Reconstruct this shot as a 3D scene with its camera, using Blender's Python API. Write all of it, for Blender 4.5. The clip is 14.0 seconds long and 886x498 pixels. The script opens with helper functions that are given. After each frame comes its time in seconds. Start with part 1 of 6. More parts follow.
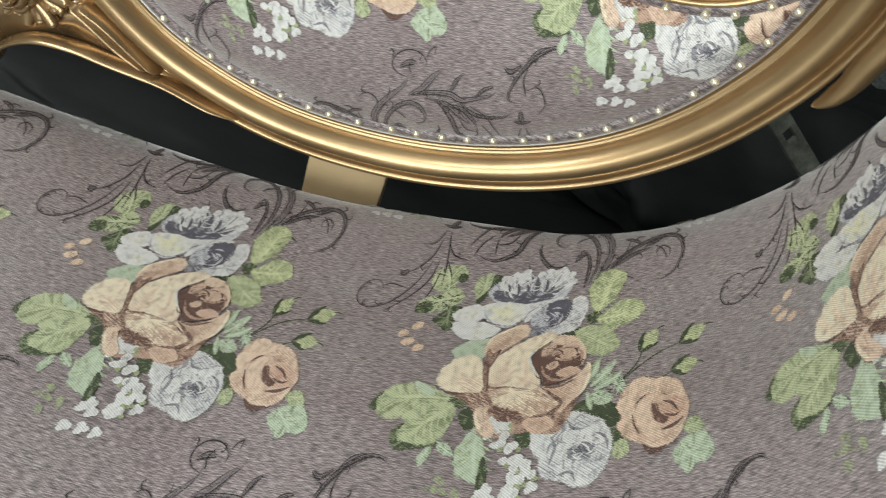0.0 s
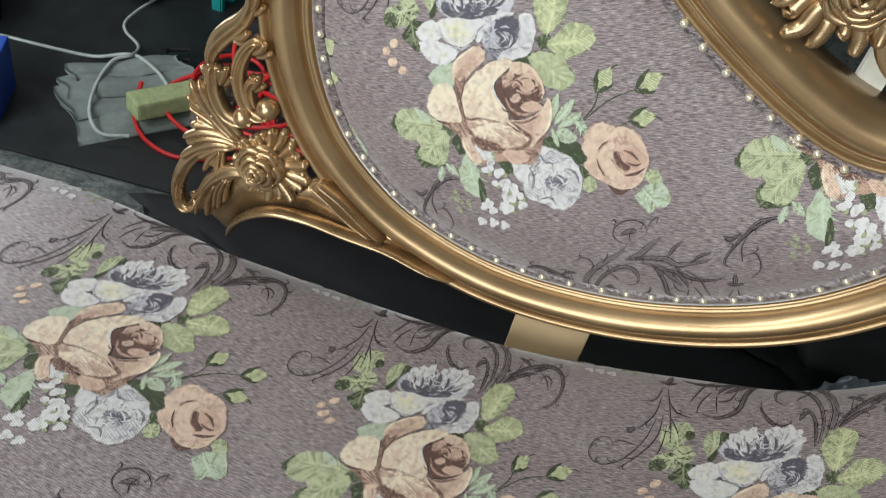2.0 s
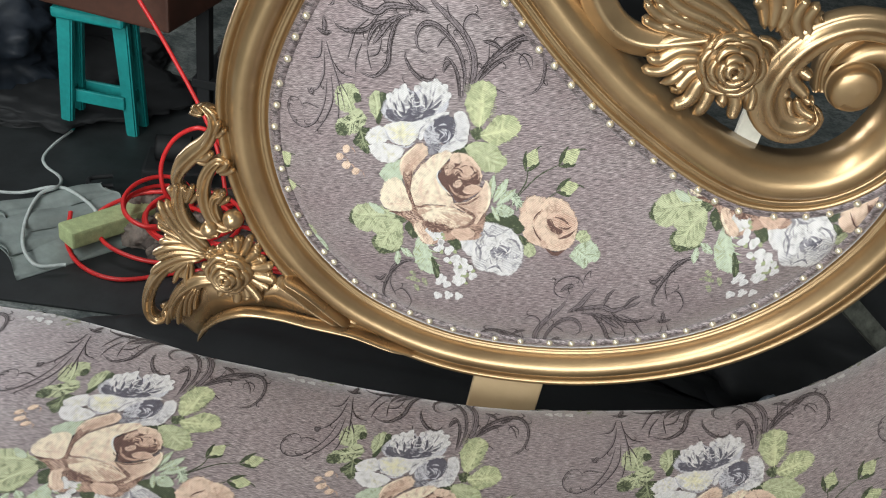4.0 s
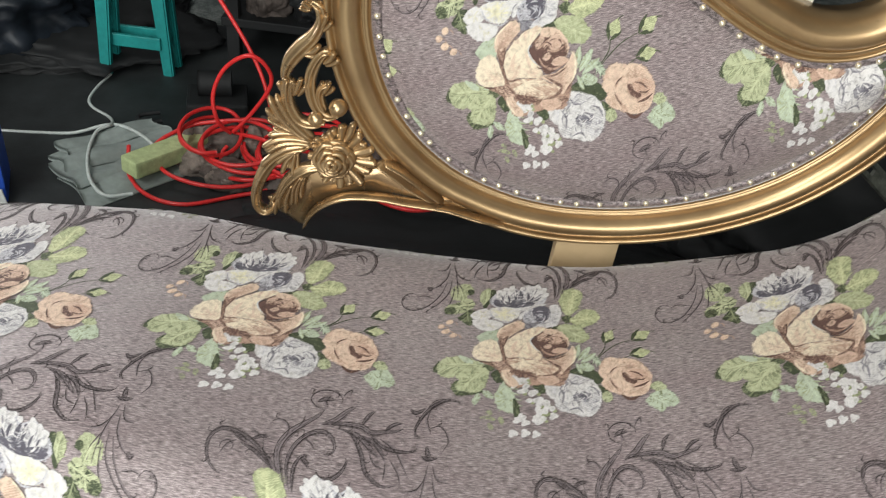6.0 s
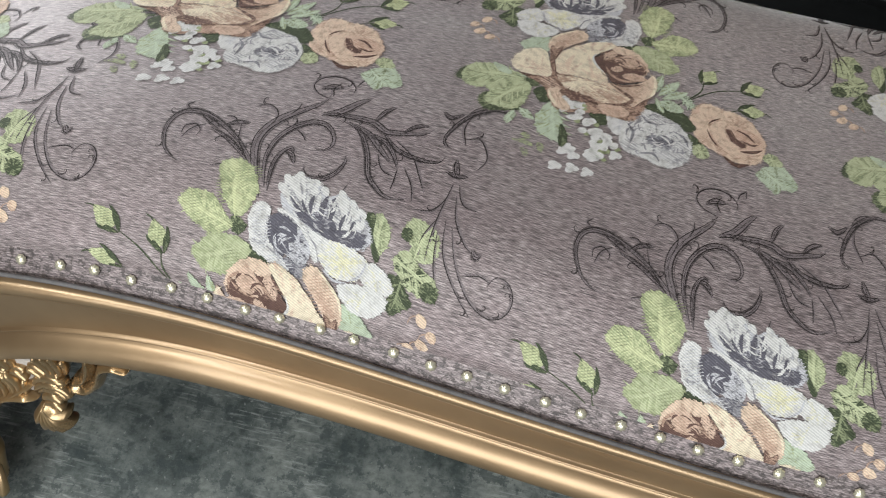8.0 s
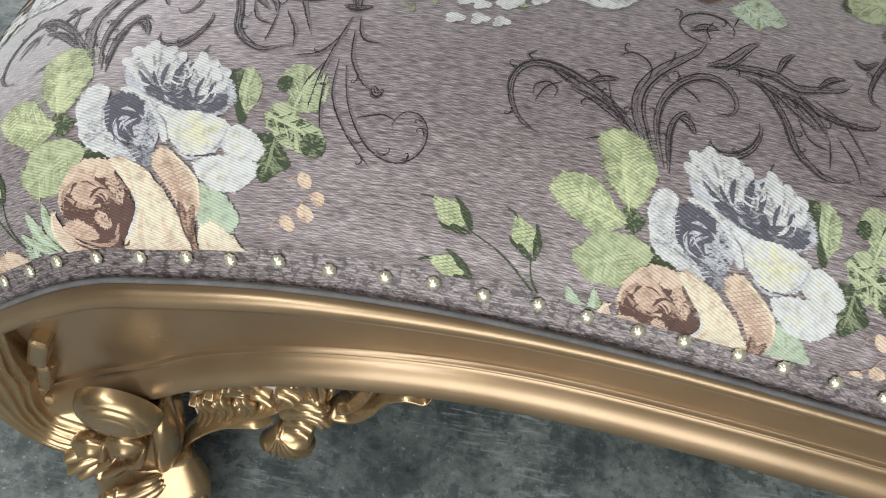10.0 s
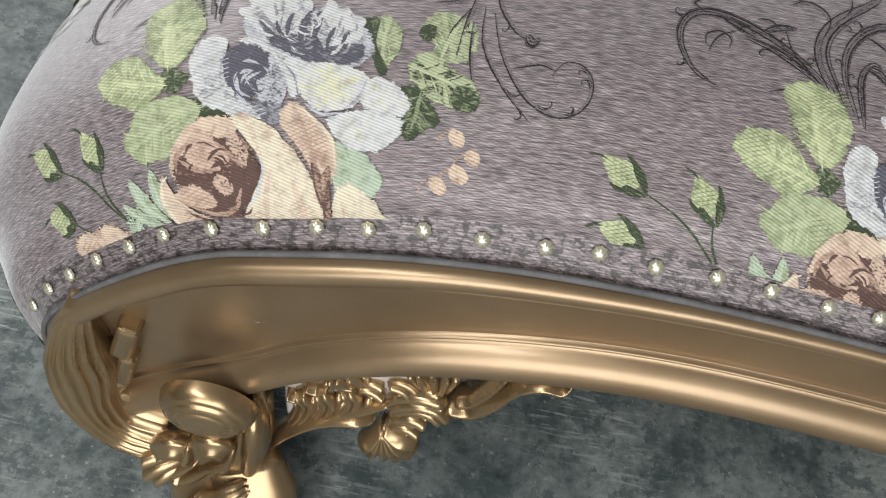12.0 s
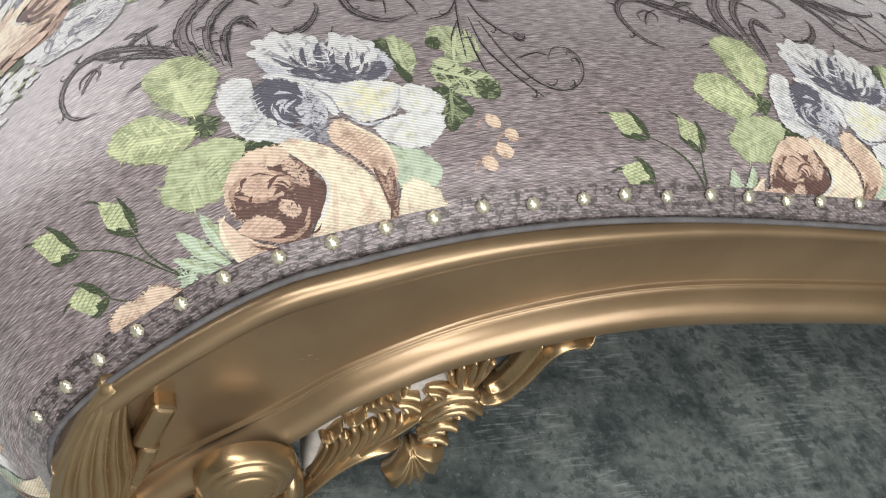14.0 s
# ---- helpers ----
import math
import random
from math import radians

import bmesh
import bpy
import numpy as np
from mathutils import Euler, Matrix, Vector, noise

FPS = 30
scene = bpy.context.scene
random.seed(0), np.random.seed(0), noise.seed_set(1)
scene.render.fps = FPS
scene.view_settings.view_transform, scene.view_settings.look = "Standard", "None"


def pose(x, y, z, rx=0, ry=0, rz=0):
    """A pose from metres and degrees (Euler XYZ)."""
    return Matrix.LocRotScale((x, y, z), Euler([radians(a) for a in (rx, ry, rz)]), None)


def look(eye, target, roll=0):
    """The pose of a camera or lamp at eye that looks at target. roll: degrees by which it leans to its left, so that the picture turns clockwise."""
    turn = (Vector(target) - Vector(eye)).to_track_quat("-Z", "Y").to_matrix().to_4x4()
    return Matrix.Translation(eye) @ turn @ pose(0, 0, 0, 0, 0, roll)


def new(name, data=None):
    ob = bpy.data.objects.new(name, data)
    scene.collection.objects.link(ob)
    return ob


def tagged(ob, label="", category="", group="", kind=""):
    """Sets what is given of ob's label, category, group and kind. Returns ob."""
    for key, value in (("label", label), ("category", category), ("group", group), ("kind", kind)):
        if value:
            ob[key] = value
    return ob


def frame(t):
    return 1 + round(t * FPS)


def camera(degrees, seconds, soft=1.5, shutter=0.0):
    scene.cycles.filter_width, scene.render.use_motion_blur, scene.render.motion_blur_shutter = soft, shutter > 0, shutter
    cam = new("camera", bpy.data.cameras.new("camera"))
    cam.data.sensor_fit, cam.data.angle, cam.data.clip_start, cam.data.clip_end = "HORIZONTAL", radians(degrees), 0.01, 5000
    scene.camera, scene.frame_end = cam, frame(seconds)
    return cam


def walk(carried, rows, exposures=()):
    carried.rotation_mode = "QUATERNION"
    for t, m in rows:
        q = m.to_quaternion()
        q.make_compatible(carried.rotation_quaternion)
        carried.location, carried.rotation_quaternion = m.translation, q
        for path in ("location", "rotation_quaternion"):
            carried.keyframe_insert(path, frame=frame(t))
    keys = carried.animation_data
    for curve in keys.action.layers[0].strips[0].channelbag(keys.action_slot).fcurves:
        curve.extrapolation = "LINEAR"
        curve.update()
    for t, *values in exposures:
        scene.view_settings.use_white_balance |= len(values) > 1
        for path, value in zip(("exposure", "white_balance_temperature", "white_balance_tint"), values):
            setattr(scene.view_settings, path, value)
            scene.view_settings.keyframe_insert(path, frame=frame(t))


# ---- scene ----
cam = camera(52.4, 14.0, soft=1.1, shutter=0.2)
PATH = [
    (0, (0.0000, 0.0000, 1.0972), (0.0130, 0.6784, 0.3626), 20.69),
    (0.5, (-0.0506, -0.0253, 1.1012), (-0.0996, 0.6456, 0.3612), 18.90),
    (1, (-0.0742, -0.0434, 1.1069), (-0.1728, 0.6234, 0.3682), 16.95),
    (1.5, (-0.1073, -0.0559, 1.1156), (-0.2282, 0.6362, 0.4041), 14.87),
    (2, (-0.1438, -0.0588, 1.1302), (-0.2586, 0.6880, 0.4751), 13.28),
    (2.5, (-0.1723, -0.0649, 1.1378), (-0.2670, 0.7237, 0.5302), 12.44),
    (3, (-0.1891, -0.0818, 1.1504), (-0.2556, 0.7314, 0.5722), 11.86),
    (3.2, (-0.1954, -0.0887, 1.1615), (-0.2533, 0.7265, 0.5852), 11.32),
    (5.3, (-0.1703, -0.3252, 1.1840), (-0.2029, 0.5202, 0.6508), 7.99),
    (5.5, (-0.1916, -0.3314, 1.1764), (-0.2241, 0.5019, 0.6245), 7.49),
    (6, (-0.3045, -0.3433, 1.1443), (-0.3160, 0.4589, 0.5474), 6.95),
    (6.5, (-0.3922, -0.3522, 1.1086), (-0.3907, 0.4146, 0.4667), 6.91),
    (7, (-0.4695, -0.3143, 1.0561), (-0.4868, 0.4003, 0.3568), 7.28),
    (7.5, (-0.5518, -0.2221, 0.9873), (-0.5794, 0.4363, 0.2351), 9.32),
    (8, (-0.5970, -0.1818, 0.9444), (-0.6238, 0.4285, 0.1527), 11.34),
    (8.5, (-0.6477, -0.1402, 0.9073), (-0.6714, 0.4338, 0.0888), 12.68),
    (9, (-0.7303, -0.1265, 0.8655), (-0.7355, 0.4329, 0.0366), 14.03),
    (9.2, (-0.7758, -0.1101, 0.8565), (-0.7632, 0.4435, 0.0238), 15.05),
    (11.3, (-0.9259, -0.0879, 0.7315), (-0.8721, 0.4567, -0.1055), 16.15),
    (11.5, (-0.9335, -0.0912, 0.7349), (-0.8787, 0.4542, -0.1015), 16.25),
    (12, (-0.9641, -0.0981, 0.7282), (-0.9119, 0.4690, -0.0938), 16.35),
    (12.5, (-1.0047, -0.1070, 0.7179), (-0.9285, 0.4944, -0.0775), 18.41),
    (13, (-1.0425, -0.1219, 0.7036), (-0.8895, 0.5150, -0.0520), 21.35),
    (13.5, (-1.0879, -0.1374, 0.6814), (-0.8304, 0.5205, -0.0263), 21.94),
    (14, (-1.1625, -0.1749, 0.6669), (-0.7850, 0.4796, 0.0117), 20.61),
]
walk(cam, [(t, look(eye, target, roll)) for t, eye, target, roll in PATH],
     [(0.0, 0.20, 6500, 4), (1.0, 0.11, 6400, 6), (1.5, 0.08, 6360, 7), (3.0, 0.22, 6350, 9), (5.5, 0.33, 6760, 10), (6.2, 0.19, 6720, 10), (7.0, 0.00, 6600, 10), (7.5, -0.08, 6550, 10), (9.0, -0.22, 6450, 8),
      (11.5, -0.26, 6430, 10), (12.5, -0.34, 6490, 10), (13.5, -0.41, 6550, 10), (14.0, -0.14, 6600, 11)])

# ---- light ----
world = bpy.data.worlds.new("workshop_world")
scene.world = world
world.use_nodes = True
world.node_tree.nodes["Background"].inputs[0].default_value = (0.75, 0.85, 1.0, 1)
world.node_tree.nodes["Background"].inputs[1].default_value = 0.25


def area_lamp(name, eye, target, sx, sy, power, colour):
    data = bpy.data.lights.new(name, "AREA")
    data.shape, data.size, data.size_y, data.energy, data.color = "RECTANGLE", sx, sy, power, colour
    ob = new(name, data)
    ob.matrix_world = look(eye, target)
    return ob


area_lamp("shopfront_lamp", (-0.9, -2.78, 1.65), (-0.7, 0.6, 0.5), 3.0, 1.9, 116, (0.945, 0.98, 0.975))
area_lamp("ceiling_panel_lamp", (-2.2, -0.9, 2.95), (-0.9, 0.3, 0.4), 1.9, 0.9, 84, (0.945, 0.98, 0.975))
area_lamp("ceiling_tube_lamp", (-2.5, 2.7, 2.92), (-1.2, 0.6, 0.4), 1.4, 0.5, 12, (0.92, 0.95, 1.0))
area_lamp("doorway_lamp", (-3.45, 2.65, 1.08), (-0.9, 0.4, 0.5), 1.5, 1.7, 96, (0.965, 0.98, 1.0))


# ---- materials ----
def lin(r, g, b):
    return tuple((c / 255 / 12.92) if c <= 10 else ((c / 255 + 0.055) / 1.055) ** 2.4 for c in (r, g, b))


class Mat:
    """A node material with short helpers."""

    def __init__(self, name, rough=0.5, metal=0.0, colour=(0.5, 0.5, 0.5)):
        self.m = bpy.data.materials.new(name)
        self.m.use_nodes = True
        self.t = self.m.node_tree
        self.b = self.t.nodes["Principled BSDF"]
        self.b.inputs["Roughness"].default_value = rough
        self.b.inputs["Metallic"].default_value = metal
        self.b.inputs["Base Color"].default_value = (*colour, 1)

    def node(self, kind, **sets):
        n = self.t.nodes.new(kind)
        for k, v in sets.items():
            n.inputs[k].default_value = v
        return n

    def link(self, a, b):
        self.t.links.new(a, b)

    def coords(self, which="Object", scale=(1, 1, 1), turn=(0, 0, 0)):
        c = self.t.nodes.new("ShaderNodeTexCoord")
        m = self.node("ShaderNodeMapping", Scale=scale, Rotation=turn)
        self.link(c.outputs[which], m.inputs["Vector"])
        return m.outputs["Vector"]

    def noise(self, vec, scale, detail=3.0, rough=0.55):
        n = self.node("ShaderNodeTexNoise", Scale=scale, Detail=detail, Roughness=rough)
        self.link(vec, n.inputs["Vector"])
        return n.outputs["Fac"]

    def ramp(self, fac, stops):
        r = self.t.nodes.new("ShaderNodeValToRGB")
        e = r.color_ramp.elements
        while len(e) < len(stops):
            e.new(0.5)
        for k, (p, c) in enumerate(stops):
            e[k].position, e[k].color = p, (*c, 1)
        self.link(fac, r.inputs["Fac"])
        return r.outputs["Color"]

    def mix(self, fac, a, b, blend="MIX"):
        n = self.t.nodes.new("ShaderNodeMix")
        n.data_type, n.blend_type = "RGBA", blend
        for slot, v in ((0, fac), (6, a), (7, b)):
            if isinstance(v, (int, float)):
                n.inputs[slot].default_value = v
            elif isinstance(v, tuple):
                n.inputs[slot].default_value = (*v, 1)
            else:
                self.link(v, n.inputs[slot])
        return n.outputs[2]

    def base(self, sock):
        self.link(sock, self.b.inputs["Base Color"])
        return self

    def bump(self, fac, strength, depth):
        n = self.node("ShaderNodeBump", Strength=strength, Distance=depth)
        self.link(fac, n.inputs["Height"])
        self.link(n.outputs["Normal"], self.b.inputs["Normal"])
        return self

    def rough(self, fac, lo, hi):
        n = self.node("ShaderNodeMapRange")
        n.inputs["To Min"].default_value, n.inputs["To Max"].default_value = lo, hi
        self.link(fac, n.inputs["Value"])
        self.link(n.outputs["Result"], self.b.inputs["Roughness"])
        return self


def weave(m, ground, shade=1.0):
    """Cloth: fine twill over the colour, sheen, and thread relief. UV is in metres."""
    uv = m.coords("UV")
    streak = m.noise(m.coords("UV", (140, 1500, 1)), 1.0, 2.0, 0.5)
    blotch = m.noise(m.coords("UV", (9, 22, 1)), 1.0, 3.0)
    twill = m.node("ShaderNodeTexWave", Scale=1.0, Distortion=0.6, Detail=1.0)
    twill.bands_direction = "DIAGONAL"
    m.link(m.coords("UV", (150, 330, 1)), twill.inputs["Vector"])
    if ground:
        c = m.ramp(streak, [(0.34, lin(93, 82, 83)), (0.5, lin(144, 131, 131)), (0.66, lin(189, 177, 176))])
        c = m.mix(m.ramp(blotch, [(0.3, (0, 0, 0)), (0.7, (1, 1, 1))]), c, m.mix(1.0, c, (0.88, 0.82, 0.84), "MULTIPLY"))
        thread = m.noise(m.coords("UV", (68, 900, 1)), 1.0, 2.5, 0.65)
        c = m.mix(1.0, c, m.ramp(thread, [(0.34, (0.42, 0.41, 0.41)), (0.47, (0.98, 0.98, 0.97)), (0.66, (1.26, 1.26, 1.25))]), "MULTIPLY")
        c = m.mix(1.0, c, m.ramp(twill.outputs["Color"], [(0.15, (0.82, 0.81, 0.82)), (0.8, (1.07, 1.07, 1.07))]), "MULTIPLY")
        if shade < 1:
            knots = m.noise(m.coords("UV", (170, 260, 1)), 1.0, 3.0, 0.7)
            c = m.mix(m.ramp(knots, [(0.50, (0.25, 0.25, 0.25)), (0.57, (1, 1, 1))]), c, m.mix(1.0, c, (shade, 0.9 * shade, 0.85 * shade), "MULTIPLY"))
    else:
        light, dark = m.t.nodes.new("ShaderNodeVertexColor"), m.t.nodes.new("ShaderNodeVertexColor")
        light.layer_name, dark.layer_name = "light_thread", "dark_thread"
        # threads of two colours: their share turns on a ragged, stretched grain
        dab = m.noise(m.coords("UV", (330, 900, 1), (0, 0, 0.5)), 1.0, 3.0, 0.7)
        wash = m.noise(m.coords("UV", (170, 140, 1)), 1.0, 3.0, 0.6)
        grain = m.node("ShaderNodeMapRange")
        grain.inputs["From Min"].default_value, grain.inputs["From Max"].default_value = 0.30, 0.70
        m.link(m.mix(0.22, dab, wash), grain.inputs["Value"])
        share = m.t.nodes.new("ShaderNodeMath")
        share.operation = "SUBTRACT"
        m.link(light.outputs["Alpha"], share.inputs[0])
        m.link(grain.outputs["Result"], share.inputs[1])
        edge = m.node("ShaderNodeMapRange")
        edge.inputs["From Min"].default_value, edge.inputs["From Max"].default_value = -0.16, 0.16
        m.link(share.outputs[0], edge.inputs["Value"])
        c = m.mix(edge.outputs["Result"], light.outputs["Color"], dark.outputs["Color"])
        c = m.mix(1.0, c, m.ramp(wash, [(0.32, (0.76, 0.75, 0.74)), (0.50, (1.0, 1.0, 1.0)), (0.70, (1.07, 1.07, 1.07))]), "MULTIPLY")
        c = m.mix(1.0, c, m.ramp(twill.outputs["Color"], [(0.2, (0.80, 0.80, 0.80)), (0.8, (1.06, 1.06, 1.06))]), "MULTIPLY")
    m.base(c)
    if not ground:
        # the rim of a woven shape is ragged: single threads end short of it
        ends = m.node("ShaderNodeMapRange")
        ends.inputs["From Min"].default_value, ends.inputs["From Max"].default_value = 0.34, 0.66
        m.link(m.noise(m.coords("UV", (520, 1300, 1), (0, 0, 0.5)), 1.0, 2.0, 0.6), ends.inputs["Value"])
        held = m.t.nodes.new("ShaderNodeMath")
        held.operation = "SUBTRACT"
        m.link(dark.outputs["Alpha"], held.inputs[0])
        m.link(ends.outputs["Result"], held.inputs[1])
        cover = m.node("ShaderNodeMapRange")
        cover.inputs["From Min"].default_value, cover.inputs["From Max"].default_value = -0.12, 0.0
        m.link(held.outputs[0], cover.inputs["Value"])
        m.link(cover.outputs["Result"], m.b.inputs["Alpha"])
    m.b.inputs["Metallic"].default_value = 0.18 if ground else 0.0
    m.b.inputs["Sheen Weight"].default_value = 1.0 if ground else 0.08
    m.b.inputs["Sheen Roughness"].default_value = 0.4
    m.b.inputs["Specular IOR Level"].default_value = 0.8 if ground else 0.25
    m.bump(streak if ground else twill.outputs["Color"], 0.35, 0.0006)
    return m.m


FABRIC = weave(Mat("taupe_brocade", 0.56), True)
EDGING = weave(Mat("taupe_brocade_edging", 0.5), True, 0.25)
PRINT = weave(Mat("woven_flowers", 0.62), False)


def gilt(name, dark, light, rough, metal):
    m = Mat(name, rough, metal)
    v = m.coords("Object")
    cloud = m.noise(v, 14, 4)
    fine = m.noise(v, 130, 3, 0.6)
    c = m.ramp(cloud, [(0.3, dark), (0.7, light)])
    c = m.mix(m.ramp(fine, [(0.64, (0, 0, 0)), (0.80, (0.35, 0.35, 0.35))]), c, tuple(0.7 * x for x in dark))
    m.base(c).rough(cloud, rough - 0.04, rough + 0.06).bump(fine, 0.05, 0.0006)
    m.b.inputs["Coat Weight"].default_value, m.b.inputs["Coat Roughness"].default_value = 0.35, 0.16
    return m.m


GOLD = gilt("gold_paint", (0.345, 0.226, 0.112), (0.475, 0.322, 0.166), 0.33, 0.78)
# the frame's gold again, browner: the rail's duller light is in the colour
GOLD_SHADED = gilt("gold_paint_shaded", (0.305, 0.201, 0.111), (0.385, 0.261, 0.150), 0.35, 0.70)
GOLD_CARVED = gilt("carved_gold_paint", (0.345, 0.228, 0.118), (0.50, 0.346, 0.186), 0.27, 0.80)
PEARL = gilt("nail_gold", (0.74, 0.66, 0.48), (0.85, 0.79, 0.64), 0.22, 0.6)
ANTIQUE = gilt("flower_nail_gold", (0.66, 0.60, 0.44), (0.80, 0.75, 0.60), 0.24, 0.6)
RAW = gilt("bare_wood", (0.50, 0.36, 0.20), (0.62, 0.46, 0.27), 0.6, 0.0)


def plain(name, colour, rough=0.5, vary=0.25, scale=30, metal=0.0, depth=0.0008):
    m = Mat(name, rough, metal)
    v = m.coords("Object")
    a, b = m.noise(v, scale, 4), m.noise(v, scale * 7, 3)
    c = m.ramp(a, [(0.25, tuple(x * (1 - vary) for x in colour)), (0.75, tuple(min(1, x * (1 + vary)) for x in colour))])
    m.base(m.mix(0.35, c, m.mix(1.0, c, m.ramp(b, [(0.3, (0.6, 0.6, 0.6)), (0.7, (1.2, 1.2, 1.2))]), "MULTIPLY")))
    m.bump(b, 0.25, depth)
    return m.m


def concrete():
    m = Mat("stained_concrete", 0.6)
    v = m.coords("Object")
    big, mid, fine = m.noise(v, 3.2, 5, 0.6), m.noise(v, 17, 6, 0.68), m.noise(v, 95, 5, 0.7)
    c = m.ramp(big, [(0.3, (0.130, 0.149, 0.145)), (0.7, (0.285, 0.30, 0.282))])
    spots = m.ramp(mid, [(0.36, (0.35, 0.40, 0.41)), (0.52, (0.95, 0.96, 0.96)), (0.72, (1.35, 1.33, 1.28))])
    c = m.mix(1.0, c, spots, "MULTIPLY")
    c = m.mix(1.0, c, m.ramp(fine, [(0.34, (0.55, 0.58, 0.58)), (0.55, (1, 1, 1)), (0.75, (1.25, 1.25, 1.22))]), "MULTIPLY")
    # pale scratches and smeared paint, in patches
    patch = m.ramp(m.noise(v, 6.5, 3, 0.5), [(0.46, (0, 0, 0)), (0.60, (1, 1, 1))])
    for turn, stretch in ((0.9, (22, 260, 1)), (-0.5, (30, 300, 1))):
        sc = m.noise(m.coords("Object", stretch, (0, 0, turn)), 1.0, 3.0, 0.6)
        c = m.mix(m.mix(1.0, patch, m.ramp(sc, [(0.56, (0, 0, 0)), (0.66, (0.55, 0.55, 0.55))]), "MULTIPLY"), c, (0.46, 0.485, 0.465))
    dots = m.noise(v, 210, 2, 0.5)
    c = m.mix(m.ramp(dots, [(0.66, (0, 0, 0)), (0.72, (0.6, 0.6, 0.6))]), c, (0.38, 0.40, 0.38))
    c = m.mix(m.ramp(m.noise(v, 38, 5, 0.75), [(0.53, (0, 0, 0)), (0.58, (0.7, 0.7, 0.7))]), c, (0.055, 0.07, 0.072))
    m.base(c).rough(mid, 0.45, 0.75).bump(fine, 0.3, 0.002)
    return m.m


CONCRETE = concrete()
BINDING = plain("grey_binding", (0.135, 0.125, 0.127), 0.7, 0.3, 60)
# near-black base: the dimness of the back of the room is in this colour
WALL = plain("dim_plaster", (0.016, 0.019, 0.021), 0.8, 0.4, 3)
# for unseen walls and ceiling, pale so they bounce light onto the gilding
BOUNCE_WALL = plain("pale_bounce_plaster", (0.30, 0.305, 0.30), 0.8, 0.2, 3)
TEAL = plain("teal_plastic", (0.012, 0.27, 0.26), 0.42, 0.12, 12)
RED = plain("red_hose_rubber", (0.75, 0.035, 0.035), 0.35, 0.12, 20)
WIRE = plain("pale_cable", (0.55, 0.60, 0.58), 0.5, 0.1, 20)
FOAM = plain("grey_foam_sheet", (0.26, 0.30, 0.285), 0.6, 0.2, 8)
SPONGE = plain("pale_green_foam", (0.47, 0.55, 0.28), 0.85, 0.2, 60)
BLACK = plain("black_plastic", (0.008, 0.009, 0.010), 0.72, 0.3, 15)
SCRAP = plain("scrap_dark", (0.10, 0.08, 0.07), 0.75, 0.6, 40)
RAG = plain("grey_brown_rag", (0.20, 0.165, 0.14), 0.8, 0.6, 30)
BLUE = plain("blue_card", (0.02, 0.09, 0.50), 0.5, 0.15, 15)
PAPER = plain("white_paper", (0.70, 0.72, 0.70), 0.7, 0.1, 15)
BOXWOOD = plain("red_brown_board", (0.07, 0.027, 0.016), 0.6, 0.3, 9)
BAG = plain("dark_blue_plastic_bag", (0.012, 0.017, 0.025), 0.5, 0.5, 8)
WHITE_WOOD = plain("pale_batten", (0.72, 0.70, 0.60), 0.6, 0.12, 15)
FILM_GREY = plain("grey_plastic_film", (0.16, 0.19, 0.22), 0.3, 0.3, 12)
MOTTLED = plain("mottled_grey_green", (0.13, 0.135, 0.11), 0.7, 0.8, 45)
# shade of the back floor, as a dark mottled colour
FLOOR_SHADE = plain("floor_shade_black", (0.018, 0.021, 0.022), 0.6, 0.45, 14)
PRIMER = plain("white_primer", (0.52, 0.47, 0.43), 0.6, 0.25, 50)


# ---- mesh helpers ----
def mesh_of(name, verts, faces, material, smooth=True):
    me = bpy.data.meshes.new(name)
    me.from_pydata([tuple(map(float, v)) for v in verts], [], [tuple(map(int, f)) for f in faces])
    me.materials.append(material)
    me.polygons.foreach_set("use_smooth", [smooth] * len(me.polygons))
    me.update()
    return me


def part(name, me, parent=None, label=""):
    ob = new(name, me)
    if parent is not None:
        ob.parent = parent
    return tagged(ob, label=label)


def from_bm(name, bm, material, smooth=False):
    me = bpy.data.meshes.new(name)
    bm.to_mesh(me)
    bm.free()
    me.materials.append(material)
    me.polygons.foreach_set("use_smooth", [smooth] * len(me.polygons))
    return me


def block(name, material, size, at, turn=(0, 0, 0), bevel=0.004, seg=2):
    """A bevelled box of the given size about the place at."""
    bm = bmesh.new()
    bmesh.ops.create_cube(bm, size=1)
    bmesh.ops.transform(bm, matrix=Matrix.Diagonal((*size, 1)), verts=bm.verts)
    bmesh.ops.bevel(bm, geom=bm.edges[:], offset=bevel, segments=seg, affect="EDGES", profile=0.6)
    bmesh.ops.transform(bm, matrix=pose(*at, *turn), verts=bm.verts)
    return from_bm(name, bm, material)


def spline(pts, n, closed=False):
    """A smooth curve through pts, as n evenly spaced points."""
    p = np.array(pts, float)
    q = np.vstack([p[-1], p, p[0], p[1]]) if closed else np.vstack([2 * p[0] - p[1], p, 2 * p[-1] - p[-2]])
    out = []
    s = np.linspace(0, 1, 24, endpoint=False)[:, None]
    for i in range(1, len(q) - 2):
        a, b, c, d = q[i - 1 : i + 3]
        out.append(0.5 * (2 * b + (c - a) * s + (2 * a - 5 * b + 4 * c - d) * s * s + (3 * b - 3 * c + d - a) * s**3))
    out = np.vstack(out + [q[-2]])
    d = np.r_[0, np.cumsum(np.linalg.norm(np.diff(out, axis=0), axis=1))]
    t = np.linspace(0, d[-1], n, endpoint=not closed)
    return np.stack([np.interp(t, d, out[:, k]) for k in range(p.shape[1])], 1), d[-1]


